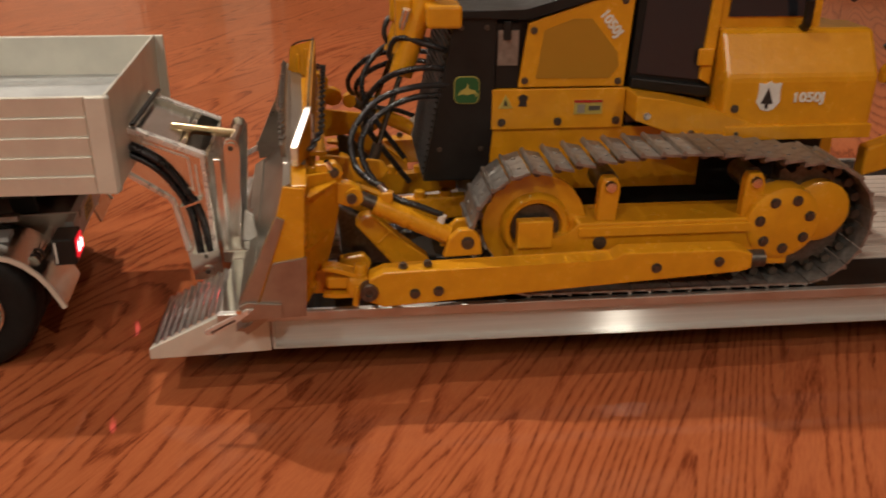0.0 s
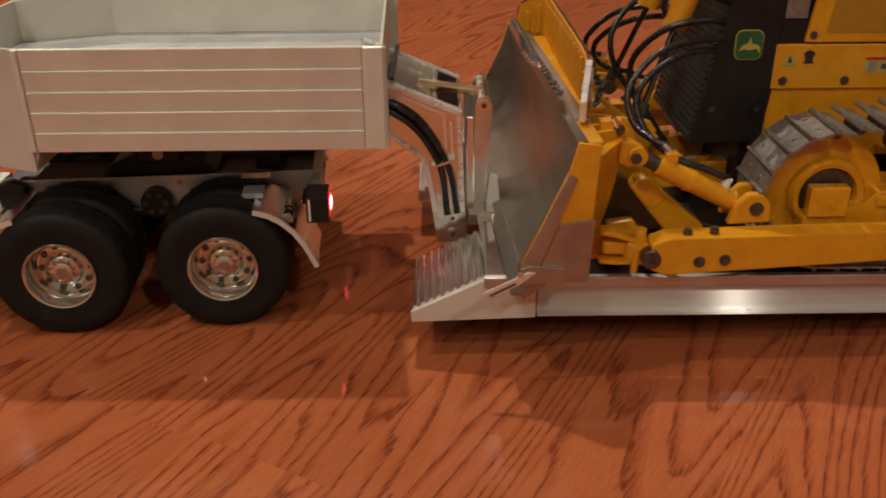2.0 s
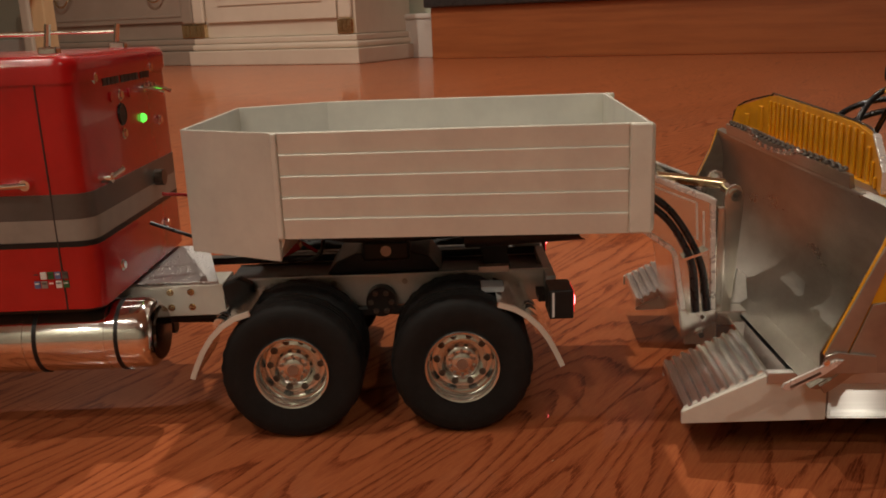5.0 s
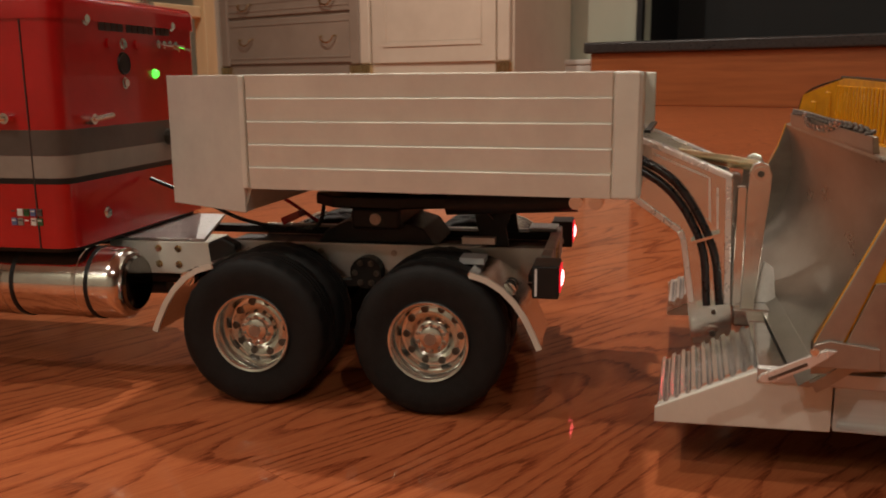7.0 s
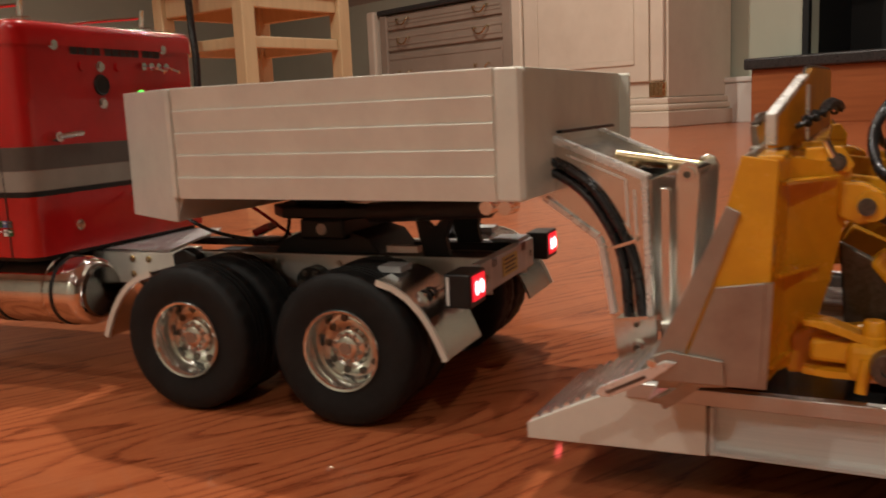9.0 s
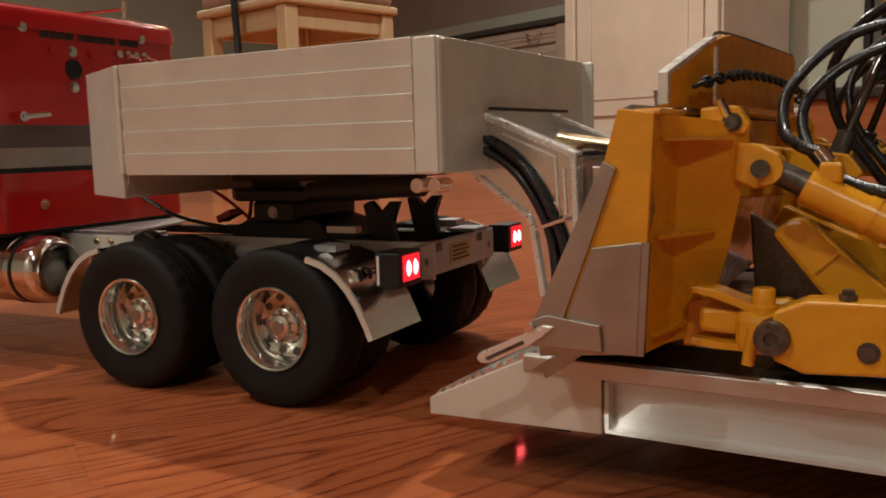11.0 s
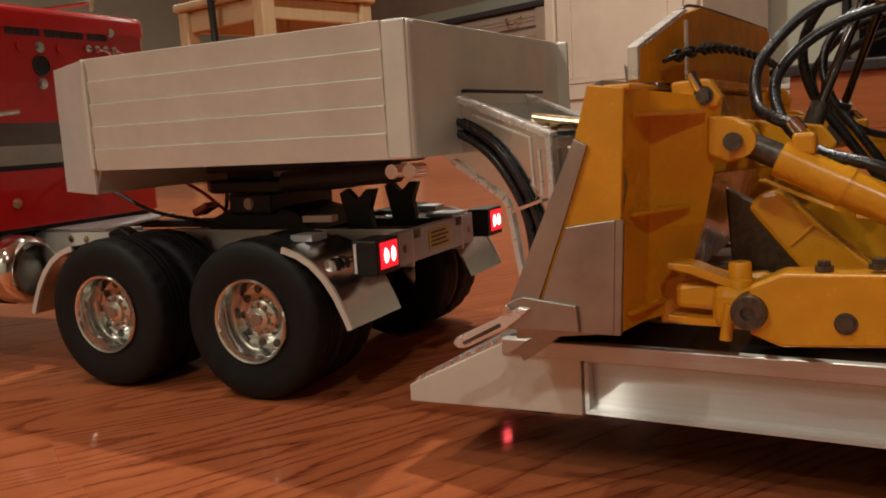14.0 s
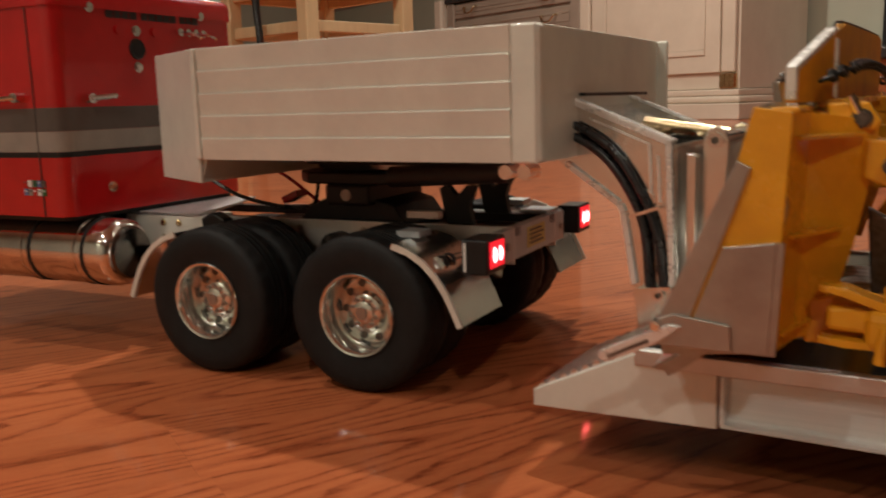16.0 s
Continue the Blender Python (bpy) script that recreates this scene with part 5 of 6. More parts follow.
# arms, rams and braces, both sides
for flip in (False, True):
    def Z(y):
        return 2 * DM - y if flip else y

    def Y2(a, b):
        return tuple(sorted((Z(a), Z(b))))
    s = 1 if flip else -1
    arm = part("push_arm", Prism([(0.1330, 0.0640), (0.1420, 0.0605), (0.3600, 0.0745), (0.3660, 0.0765), (0.3660, 0.0860), (0.3560, 0.0895), (0.2850, 0.0900), (0.2800, 0.0850), (0.1420, 0.0830), (0.1330, 0.0790)], "y", *Y2(-0.0135, 0.0010), 0.0010), YELLOW, dz, "yellow push arm with dark bolts")
    for u, z in ((0.1535, 0.0770), (0.1680, 0.0780)):
        bolt(arm, (u, Z(-0.0075), z + 0.0072), 0.0020, 0.0022, "z", BOLT, 1)
    for u, z in ((0.1600, 0.0690), (0.1740, 0.0700), (0.3060, 0.0795), (0.3450, 0.0820)):
        bolt(arm, (u, Z(-0.0135), z), 0.0024, 0.0018, "y", BOLT, s)
    part("arm_pin", lathe(bmesh.new(), [(0.0020, -0.0020), (0.0022, -0.0035), (0.0052, -0.0035), (0.0056, -0.0010), (0.0056, 0.0040)] if not flip else [(0.0020, 0.0020), (0.0022, 0.0035), (0.0052, 0.0035), (0.0056, 0.0010), (0.0056, -0.0040)], (0.1330, Z(-0.0125), 0.0710), "y", 20), BOLT, arm, "dark socket-head pin", True)
    part("arm_tail", Rod((0.3660, Z(-0.0065), 0.0800), (0.3760, Z(-0.0065), 0.0800), 0.0055, 16), BOLT, arm, "", True)
    part("arm_knuckle", Box((0.1200, min(Z(-0.008), Z(0.004)), 0.0630), (0.1345, max(Z(-0.008), Z(0.004)), 0.0780), 0.004, 3), YELLOW, arm)
    part("blade_hinge", Prism([(0.1000, 0.0610), (0.1230, 0.0620), (0.1250, 0.0740), (0.1140, 0.0800), (0.1000, 0.0760)], "y", *Y2(0.0060, 0.0120), 0.0012), YELLOW, dz)
    part("hinge_pin", Rod((0.1265, Z(-0.008), 0.0720), (0.1250, Z(-0.009), 0.0605), 0.0020, 14), YELLOW, dz, "", True)
    part("hinge_cap", lathe(bmesh.new(), [(0.0044, 0.0700), (0.0042, 0.0790), (0.0036, 0.0796), (0.0035, 0.0842), (0.0031, 0.0848)], (0.1285, Z(-0.0030), 0), "z", 20), YELLOW, dz, "", True)
    part("hinge_web", Prism([(0.1080, 0.0690), (0.1080, 0.0770), (0.1200, 0.0765), (0.1300, 0.0760), (0.1340, 0.0720), (0.1300, 0.0680)], "y", *Y2(-0.0040, 0.0040), 0.0018), YELLOW, dz)
    for za, zb in ((0.0845, 0.0790), (0.0672, 0.0664)):
        part("hinge_flange", Prism([(0.1060, za), (0.1140, za - 0.0006), (0.1260, zb), (0.1310, zb), (0.1310, zb - 0.0022), (0.1250, zb - 0.0022), (0.1140, za - 0.0030), (0.1060, za - 0.0024)], "y", *Y2(-0.0065, 0.0040), 0.0006), YELLOW, dz)
    # tilt ram
    ram = part("tilt_ram", Rod((0.1380, Z(0.0130), 0.1160), (0.1820, Z(0.0130), 0.0945), 0.0060, 24), YELLOW, dz, "yellow hydraulic tilt ram", True)
    part("ram_collar", Rod((0.1550, Z(0.0130), 0.1077), (0.1580, Z(0.0130), 0.1062), 0.0065, 24), YELLOW, ram, "", True)
    part("ram_eye", Rod((0.1262, Z(0.0078), 0.1222), (0.1262, Z(0.0182), 0.1222), 0.0054, 18), YELLOW, ram, "", True)
    part("ram_neck", Rod((0.1262, Z(0.0130), 0.1222), (0.1420, Z(0.0130), 0.1145), 0.0042, 16), BOLT, ram, "", True)
    part("hose_port", Box((0.1420, min(Z(0.0095), Z(0.0165)), 0.1170), (0.1490, max(Z(0.0095), Z(0.0165)), 0.1240), 0.0012), YELLOW, ram)
    part("hose_fitting", Rod((0.1450, Z(0.0130), 0.1235), (0.1415, Z(0.0150), 0.1275), 0.0024, 12), CHROME, ram, "", True)
    part("rear_fitting", Rod((0.1770, Z(0.0130), 0.1000), (0.1790, Z(0.0130), 0.1075), 0.0024, 12), WHITE, ram, "", True)
    br = part("ram_bracket", Prism([(0.1780, 0.0840), (0.2020, 0.0850), (0.2010, 0.0960), (0.1960, 0.1020), (0.1880, 0.1020), (0.1820, 0.0960)], "y", *Y2(0.0020, 0.0080), 0.0012), YELLOW, dz)
    bolt(br, (0.1930, Z(0.0020), 0.0935), 0.0030, 0.0020, "y", BOLT, s)
    part("ram_bracket", Prism([(0.1780, 0.0840), (0.2020, 0.0850), (0.2010, 0.0960), (0.1960, 0.1020), (0.1880, 0.1020), (0.1820, 0.0960)], "y", *Y2(0.0180, 0.0230), 0.0012), YELLOW, dz)
    br2 = part("brace", Prism([(0.1260, 0.0990), (0.1300, 0.1040), (0.1360, 0.1050), (0.1520, 0.0900), (0.1720, 0.0740), (0.1720, 0.0660), (0.1530, 0.0660)], "y", *Y2(0.0220, 0.0340), 0.0018), YELLOW, dz, "yellow diagonal brace")
    part("brace_seam", Prism([(0.1395, 0.0868), (0.1470, 0.0940), (0.1478, 0.0932), (0.1403, 0.0860)], "y", *Y2(0.0212, 0.0226), 0.0003), YELLOW, br2)
    part("greased_plate", Prism([(0.1150, 0.1050), (0.1280, 0.0980), (0.1560, 0.0640), (0.1180, 0.0640)], "y", *Y2(0.0400, 0.0440), 0.001), BOLT, dz, "dark steel plate behind the brace")
    part("cross_beam", Prism([(0.1120, 0.0620), (0.1330, 0.0620), (0.1360, 0.0700), (0.1310, 0.0760), (0.1160, 0.0740)], "y", *Y2(0.0280, 0.0360), 0.0015), YELLOW, dz)
    # lift ram
    lift = part("lift_ram", Rod((0.1590, Z(0.0860), 0.1760), (0.1830, Z(0.0900), 0.2520), 0.0075, 22), YELLOW, dz, "yellow hydraulic lift ram", True)
    part("ram_rod", Rod((0.1400, Z(0.0740), 0.1240), (0.1600, Z(0.0862), 0.1790), 0.0019, 14), DARK_CHROME, lift, "dark polished ram rod", True)
    part("rod_end", Rod((0.1385, Z(0.0690), 0.1180), (0.1385, Z(0.0790), 0.1180), 0.0050, 16), BOLT, lift, "", True)
    part("rod_collar", Rod((0.1392, Z(0.0735), 0.1215), (0.1432, Z(0.0760), 0.1330), 0.0036, 14), BOLT, lift, "", True)
    part("trunnion", Box((0.1740, min(Z(0.0660), Z(0.0940)), 0.2080), (0.1960, max(Z(0.0660), Z(0.0940)), 0.2220), 0.002), YELLOW, lift)
    part("port_block", Box((0.1560, min(Z(0.0820), Z(0.0920)), 0.1980), (0.1660, max(Z(0.0820), Z(0.0920)), 0.2240), 0.0015), YELLOW, lift)
    part("hose_fitting", Rod((0.1600, Z(0.0840), 0.2060), (0.1630, Z(0.0800), 0.2180), 0.0028, 12), CHROME, lift, "", True)
    part("rod_lug", Prism([(0.1050, 0.1080), (0.1450, 0.1120), (0.1500, 0.1180), (0.1450, 0.1250), (0.1050, 0.1300)], "y", *Y2(0.0660, 0.0690), 0.001), YELLOW, dz)

    # crawler track
    C0, C1, ZC, R = 0.2360, 0.4090, DECK + 0.0425, 0.0395
    loop, per = [], 0.0128
    L = C1 - C0
    total = 2 * L + 2 * math.pi * R
    n = int(total / per)
    shoe0 = None
    ya, yb = (0.0030, 0.0440)
    trk = new("crawler_track")
    trk.empty_display_size = 0.01
    trk.parent = dz
    trk["label"] = "dark worn steel crawler track"
    OFFSET[trk.name] = BASE
    for i in range(n):
        q = total * i / n
        if q < L:
            sag = -0.0150 * math.sin(math.pi * q / L) + 0.0005
            p, an = (C0 + q, ZC + R - sag * 0.6), 0
            an = -0.6 * 0.0150 * math.pi / L * math.cos(math.pi * q / L)
        elif q < L + math.pi * R:
            a = (q - L) / R
            p, an = (C1 + R * math.sin(a), ZC + R * math.cos(a)), -a
        elif q < 2 * L + math.pi * R:
            p, an = (C1 - (q - L - math.pi * R), ZC - R), math.pi
        else:
            a = (q - 2 * L - math.pi * R) / R
            p, an = (C0 - R * math.sin(a), ZC - R * math.cos(a)), math.pi - a
        if shoe0 is None:
            bm = bmesh.new()
            w2 = (yb - ya) / 2
            prism(bm, [(-0.0060, 0.0), (-0.0060, 0.0014), (-0.0052, 0.0030), (-0.0040, 0.0030), (-0.0032, 0.0015), (0.0064, 0.0011), (0.0064, -0.0004), (0.0050, -0.0004)], "y", -w2, w2)
            for yy in (-0.009, 0.009):
                rod(bm, (0.0015, yy, 0.0005), (0.0015, yy, 0.0021), 0.0014, 6)
            me_shoe = part("track_shoe", bm, TRACK, trk, "", False, (0, 0, 0))
            shoe0 = me_shoe
            o = shoe0
        else:
            o = same(shoe0, trk)
        o.matrix_basis = Matrix.Translation(Vector((p[0], Z((ya + yb) / 2), p[1])) - BASE) @ Matrix.Rotation(-an, 4, "Y")
    # chain links inside the shoes
    lk = bmesh.new()
    for i in range(n):
        q = total * i / n
        if L <= q < L + math.pi * R:
            a = (q - L) / R
            p = (C1 + (R - 0.0035) * math.sin(a), ZC + (R - 0.0035) * math.cos(a))
        elif q < L:
            p = (C0 + q, ZC + R - 0.0035 + 0.0090 * math.sin(math.pi * q / L))
        elif q < 2 * L + math.pi * R:
            p = (C1 - (q - L - math.pi * R), ZC - R + 0.0035)
        else:
            a = (q - 2 * L - math.pi * R) / R
            p = (C0 - (R - 0.0035) * math.sin(a), ZC - (R - 0.0035) * math.cos(a))
        rod(lk, (p[0], Z(0.0150), p[1]), (p[0], Z(0.0320), p[1]), 0.0030, 8)
    part("link_chain", lk, BOLT, trk)
    part("idler", lathe(bmesh.new(), [(0.008, -0.003), (0.0150, -0.004), (0.0165, -0.009), (0.0195, -0.010), (0.0212, -0.008), (0.0220, -0.004), (0.0325, -0.002), (0.0325, 0.005), (0.026, 0.007), (0.012, 0.010)], (C0 + 0.001, Z(0.0235), ZC), "y", 36), YELLOW, dz, "yellow idler wheel with worn rim", True)
    # dark disc set into the idler, standing for the shade in its recess
    yh = sorted((Z(0.0235 - 0.0065), Z(0.0235)))
    part("idler_hub", Rod((C0 + 0.001, yh[0], ZC), (C0 + 0.001, yh[1], ZC), 0.0150, 28), BOLT, dz, "dark disc standing for the idler's shaded recess", True)
    part("idler_block", Box((C0 - 0.012, *sorted((Z(0.0060), Z(0.0140)))[:1], ZC - 0.010), (C0 + 0.010, max(Z(0.0060), Z(0.0140)), ZC + 0.008), 0.001), YELLOW, dz)
    bolt(dz, (C0 + 0.001, Z(0.0060), ZC - 0.002), 0.0022, 0.0008, "y", YELLOW, s)
    fr = part("track_frame", Prism([(0.2220, 0.0740), (0.4000, 0.0680), (0.4000, 0.0960), (0.3850, 0.1010), (0.2620, 0.1010), (0.2560, 0.0930), (0.2220, 0.0860)], "y", *Y2(0.0080, 0.0400), 0.0012), YELLOW, dz, "yellow track frame")
    part("frame_cap", Prism([(0.2620, 0.0925), (0.3800, 0.0925), (0.3800, 0.0985), (0.2620, 0.0985)], "y", *Y2(0.0060, 0.0082), 0.0005), YELLOW, fr)
    bolt(fr, (0.2760, Z(0.0078), 0.0880), 0.0032, 0.0014, "y", BOLT, s)
    for u in (0.2800, 0.3720):
        cr = part("carrier_bracket", Prism([(u - 0.0060, 0.1000), (u + 0.0060, 0.1000), (u + 0.0075, 0.1230), (u + 0.0045, 0.1290), (u - 0.0035, 0.1290), (u - 0.0055, 0.1240)], "y", *Y2(0.0110, 0.0190), 0.0012), YELLOW, dz, "yellow carrier-roller bracket")
        part("roller", Rod((u + 0.001, Z(0.0190), 0.1230), (u + 0.001, Z(0.0380), 0.1230), 0.0075, 20), BOLT, cr, "", True)
        part("roller_cap", lathe(bmesh.new(), [(0.0010, -0.0022), (0.0030, -0.0020), (0.0042, 0.0), (0.0042, 0.004)] if not flip else [(0.0010, 0.0022), (0.0030, 0.0020), (0.0042, 0.0), (0.0042, -0.004)], (u + 0.001, Z(0.0108), 0.1232), "y", 18), CHROME, cr, "bright roller cap", True)
    sp = part("sprocket_cover", lathe(bmesh.new(), [(0.0010, -0.0045), (0.0200, -0.0045), (0.0235, -0.003), (0.0245, 0.001), (0.0245, 0.010)] if not flip else [(0.0010, 0.0045), (0.0200, 0.0045), (0.0235, 0.003), (0.0245, -0.001), (0.0245, -0.010)], (0.3930, Z(0.0100), ZC + 0.001), "y", 40), YELLOW, dz, "yellow final-drive cover with ring of bolts", True)
    for i in range(7):
        a = 2 * math.pi * i / 7 + 0.3
        bolt(sp, (0.3930 + 0.0165 * math.cos(a), Z(0.0056), ZC + 0.001 + 0.0165 * math.sin(a)), 0.0026, 0.0016, "y", BOLT, s)
    part("drive_bulge", lathe(bmesh.new(), [(0.0010, -0.0020), (0.0170, -0.0020), (0.0200, 0.0), (0.0200, 0.012)] if not flip else [(0.0010, 0.0020), (0.0170, 0.0020), (0.0200, 0.0), (0.0200, -0.012)], (0.4180, Z(0.0120), ZC + 0.006), "y", 32), YELLOW, dz, "", True)
    gear = [((0.0365 if i % 4 < 2 else 0.0315) * math.cos(2 * math.pi * i / 76), (0.0365 if i % 4 < 2 else 0.0315) * math.sin(2 * math.pi * i / 76)) for i in range(76)]
    st = Prism([(C1 + a, ZC + b_) for a, b_ in gear], "y", *Y2(0.0190, 0.0290))
    part("sprocket", st, BOLT, dz, "toothed drive sprocket")
    # fender, side panels, engine bay
    SY = 0.0700
    pn = part("side_panel", Box((0.2165, min(Z(SY), Z(SY + 0.004)), 0.1425), (0.3040, max(Z(SY), Z(SY + 0.004)), 0.1690), 0.0006), YELLOW, dz, "yellow engine side panel with warning stickers")
    for u in (0.2230, 0.2600, 0.2990):
        bolt(pn, (u, Z(SY), 0.1475), 0.0020, 0.0014, "y", BOLT, s)
    part("lower_panel", Box((0.2165, min(Z(SY + 0.002), Z(SY + 0.005)), 0.1000), (0.3600, max(Z(SY + 0.002), Z(SY + 0.005)), 0.1423)), YELLOW, dz)
    vp = part("vent_panel", Prism([(0.2330, 0.1700), (0.3020, 0.1700), (0.3050, 0.2290), (0.2880, 0.2270), (0.2380, 0.2105)], "y", *Y2(SY, SY + 0.004), 0.0008), YELLOW, dz, "yellow vented engine panel")
    part("vent_mesh", Prism([(0.2440, 0.1760), (0.2920, 0.1755), (0.2975, 0.1830), (0.2960, 0.1920), (0.2780, 0.2130), (0.2660, 0.2130), (0.2480, 0.2060)], "y", *Y2(SY - 0.0004, SY + 0.001)), YELLOW_MESH, vp, "dull yellow vent mesh")
    for u, z in ((0.2370, 0.1745), (0.2980, 0.1735), (0.2415, 0.2060), (0.2985, 0.2240)):
        bolt(vp, (u, Z(SY), z), 0.0017, 0.0012, "y", BOLT, s)
    part("gap_panel", Box((0.2185, min(Z(SY + 0.003), Z(SY + 0.006)), 0.1695), (0.2335, max(Z(SY + 0.003), Z(SY + 0.006)), 0.2100)), BLACK, dz)
    part("gap_cover", Box((0.2195, min(Z(SY + 0.002), Z(SY + 0.004)), 0.1840), (0.2325, max(Z(SY + 0.002), Z(SY + 0.004)), 0.2060)), TRACK, dz)
    part("catch", Box((0.2225, min(Z(SY + 0.000), Z(SY + 0.004)), 0.2000), (0.2275, max(Z(SY + 0.000), Z(SY + 0.004)), 0.2120), 0.0008), BLACK, dz)
    fd = part("fender", Prism([(0.3045, 0.1690), (0.3045, 0.1530), (0.3400, 0.1400), (0.3900, 0.1385), (0.3900, 0.1470), (0.3560, 0.1590), (0.3300, 0.1650)], "y", *Y2(0.0480, 0.0745), 0.0010), YELLOW, dz, "yellow fender step")
    for u, z in ((0.3120, 0.1560), (0.3420, 0.1440), (0.3720, 0.1430)):
        bolt(fd, (u, Z(0.0480), z), 0.0018, 0.0012, "y", CHROME if u < 0.35 else BOLT, s)
    rt = part("rear_tank", Prism([(Z(0.0500), 0.1390), (Z(0.0500), 0.1785), (Z(0.0670), 0.2060), (Z(0.1000), 0.2060), (Z(0.1000), 0.1390)], "x", 0.3620, 0.4640, 0.0030), YELLOW, dz, "yellow rear tank with white shield sticker")
    part("tank_ledge", Box((0.3640, min(Z(0.0470), Z(0.0510)), 0.1385), (0.4640, max(Z(0.0470), Z(0.0510)), 0.1480), 0.0008), YELLOW, rt)
    bolt(rt, (0.3700, Z(0.0500), 0.1590), 0.0020, 0.0012, "y", BOLT, s)
    shd = [(-0.0075, 0.0085), (-0.0030, 0.0078), (0.0, 0.0095), (0.0030, 0.0078), (0.0075, 0.0085), (0.0070, 0.0030), (0.0078, -0.0040), (0.0040, -0.0088), (0.0, -0.0098), (-0.0040, -0.0088), (-0.0078, -0.0040), (-0.0070, 0.0030)]
    part("shield_sticker", Prism([(0.3914 + a, 0.1670 + b) for a, b in shd], "y", *Y2(0.0494, 0.0502)), WHITE, rt, "white shield sticker with dark tree shape")
    part("tree_shape", Prism([(0.3905, 0.1725), (0.3945, 0.1620), (0.3915, 0.1620), (0.3915, 0.1590), (0.3895, 0.1590), (0.3895, 0.1620), (0.3865, 0.1620)], "y", *Y2(0.0491, 0.0495)), DARK_PRINT, rt)
    if not flip:
        letters("model_number", "1050J", 0.0085, pose(0.4180, 0.0495, 0.1655, 90, 0, 0) @ Matrix.Diagonal((1.15, 1, 1, 1)), WHITE, rt)
        letters("model_number", "1050J", 0.0078, pose(0.2905, SY - 0.0004, 0.2100, 90, 0, 0) @ Matrix.Rotation(radians(-50), 4, "Z") @ Matrix.Diagonal((1.1, 1.1, 1, 1)), WHITE, vp)
        part("warning_triangle", Prism([(0.2205, 0.1568), (0.2300, 0.1568), (0.2252, 0.1655)], "y", *Y2(SY - 0.0005, SY + 0.0005)), YELLOW_PRINT, pn, "yellow warning triangle")
        part("triangle_mark", Prism([(0.2240, 0.1585), (0.2265, 0.1585), (0.2252, 0.1630)], "y", *Y2(SY - 0.0008, SY - 0.0004)), DARK_PRINT, pn)
        part("warning_mark", Prism([(0.2335, 0.1580), (0.2395, 0.1580), (0.2385, 0.1605), (0.2400, 0.1640), (0.2365, 0.1660), (0.2330, 0.1640), (0.2345, 0.1605)], "y", *Y2(SY - 0.0005, SY + 0.0005)), DARK_PRINT, pn)
        lb = part("warning_label", Box((0.2705, SY - 0.0005, 0.1520), (0.2890, SY + 0.0005, 0.1615)), YELLOW_PRINT, pn, "pale yellow warning label")
        part("label_bar", Box((0.2705, SY - 0.0008, 0.1598), (0.2890, SY - 0.0004, 0.1614)), RED, lb)
        part("label_bar", Box((0.2725, SY - 0.0008, 0.1530), (0.2775, SY - 0.0004, 0.1585)), GREY_LIGHT, lb)
        part("label_bar", Box((0.2800, SY - 0.0008, 0.1545), (0.2875, SY - 0.0004, 0.1575)), GREY_DARK, lb)
    # black radiator side with round-cornered emblem
    rs = part("radiator_side", Prism([(0.1720, 0.1080), (0.2150, 0.1080), (0.2175, 0.1400), (0.2185, 0.2150), (0.1920, 0.2150)], "y", *Y2(SY + 0.0008, SY + 0.006), 0.0012), BLACK, dz, "black radiator housing side")
    for u, z in ((0.1830, 0.1300), (0.2100, 0.1300), (0.1960, 0.2080), (0.2120, 0.2080)):
        bolt(rs, (u, Z(SY + 0.0008), z), 0.0013, 0.001, "y", BOLT, s)
    if not flip:
        em = [(0.2000 + 0.0082 * max(-1, min(1, 1.22 * math.cos(t))), 0.1690 + 0.0088 * max(-1, min(1, 1.22 * math.sin(t)))) for t in [2 * math.pi * i / 24 for i in range(24)]]
        e1 = part("emblem", Prism(em, "y", SY + 0.0002, SY + 0.0010), YELLOW_PRINT, rs, "green emblem with pale yellow border")
        part("emblem_field", Prism([(0.2 + (a - 0.2) * 0.94, 0.169 + (b - 0.169) * 0.94) for a, b in em], "y", SY - 0.0002, SY + 0.0004), GREEN_PRINT, e1)
        part("emblem_mark", Prism([(0.1940, 0.1655), (0.1975, 0.1668), (0.2000, 0.1660), (0.2050, 0.1670), (0.2062, 0.1640), (0.2068, 0.1668), (0.2052, 0.1690), (0.2015, 0.1698), (0.2005, 0.1735), (0.1990, 0.1700), (0.1962, 0.1690)], "y", SY - 0.0005, SY + 0.0001), YELLOW_PRINT, e1)
    # cab door
    dr = part("cab_door", Prism([(0.3060, 0.1700), (0.3600, 0.1640), (0.3640, 0.3000), (0.3120, 0.3000)], "y", *Y2(SY + 0.003, SY + 0.006)), BLACK, dz, "black-framed cab door with dark glass")
    part("glass", Prism([(0.3105, 0.1780), (0.3530, 0.1730), (0.3570, 0.2900), (0.3160, 0.2900)], "y", *Y2(SY + 0.0018, SY + 0.0032)), GLASS_DARK, dr, "dark glossy door glass")
    part("sill", Prism([(0.3060, 0.1690), (0.3600, 0.1620), (0.3605, 0.1690), (0.3065, 0.1760)], "y", *Y2(SY - 0.002, SY + 0.003), 0.001), BLACK, dr)
    part("door_post", Prism([(0.3520, 0.1740), (0.3595, 0.1700), (0.3640, 0.3000), (0.3590, 0.3000)], "y", *Y2(SY - 0.001, SY + 0.003), 0.0006), YELLOW, dr, "yellow door post")
    part("hinge", Box((0.3490, min(Z(SY - 0.003), Z(SY)), 0.1830), (0.3590, max(Z(SY - 0.003), Z(SY)), 0.1940), 0.0008), YELLOW, dr)
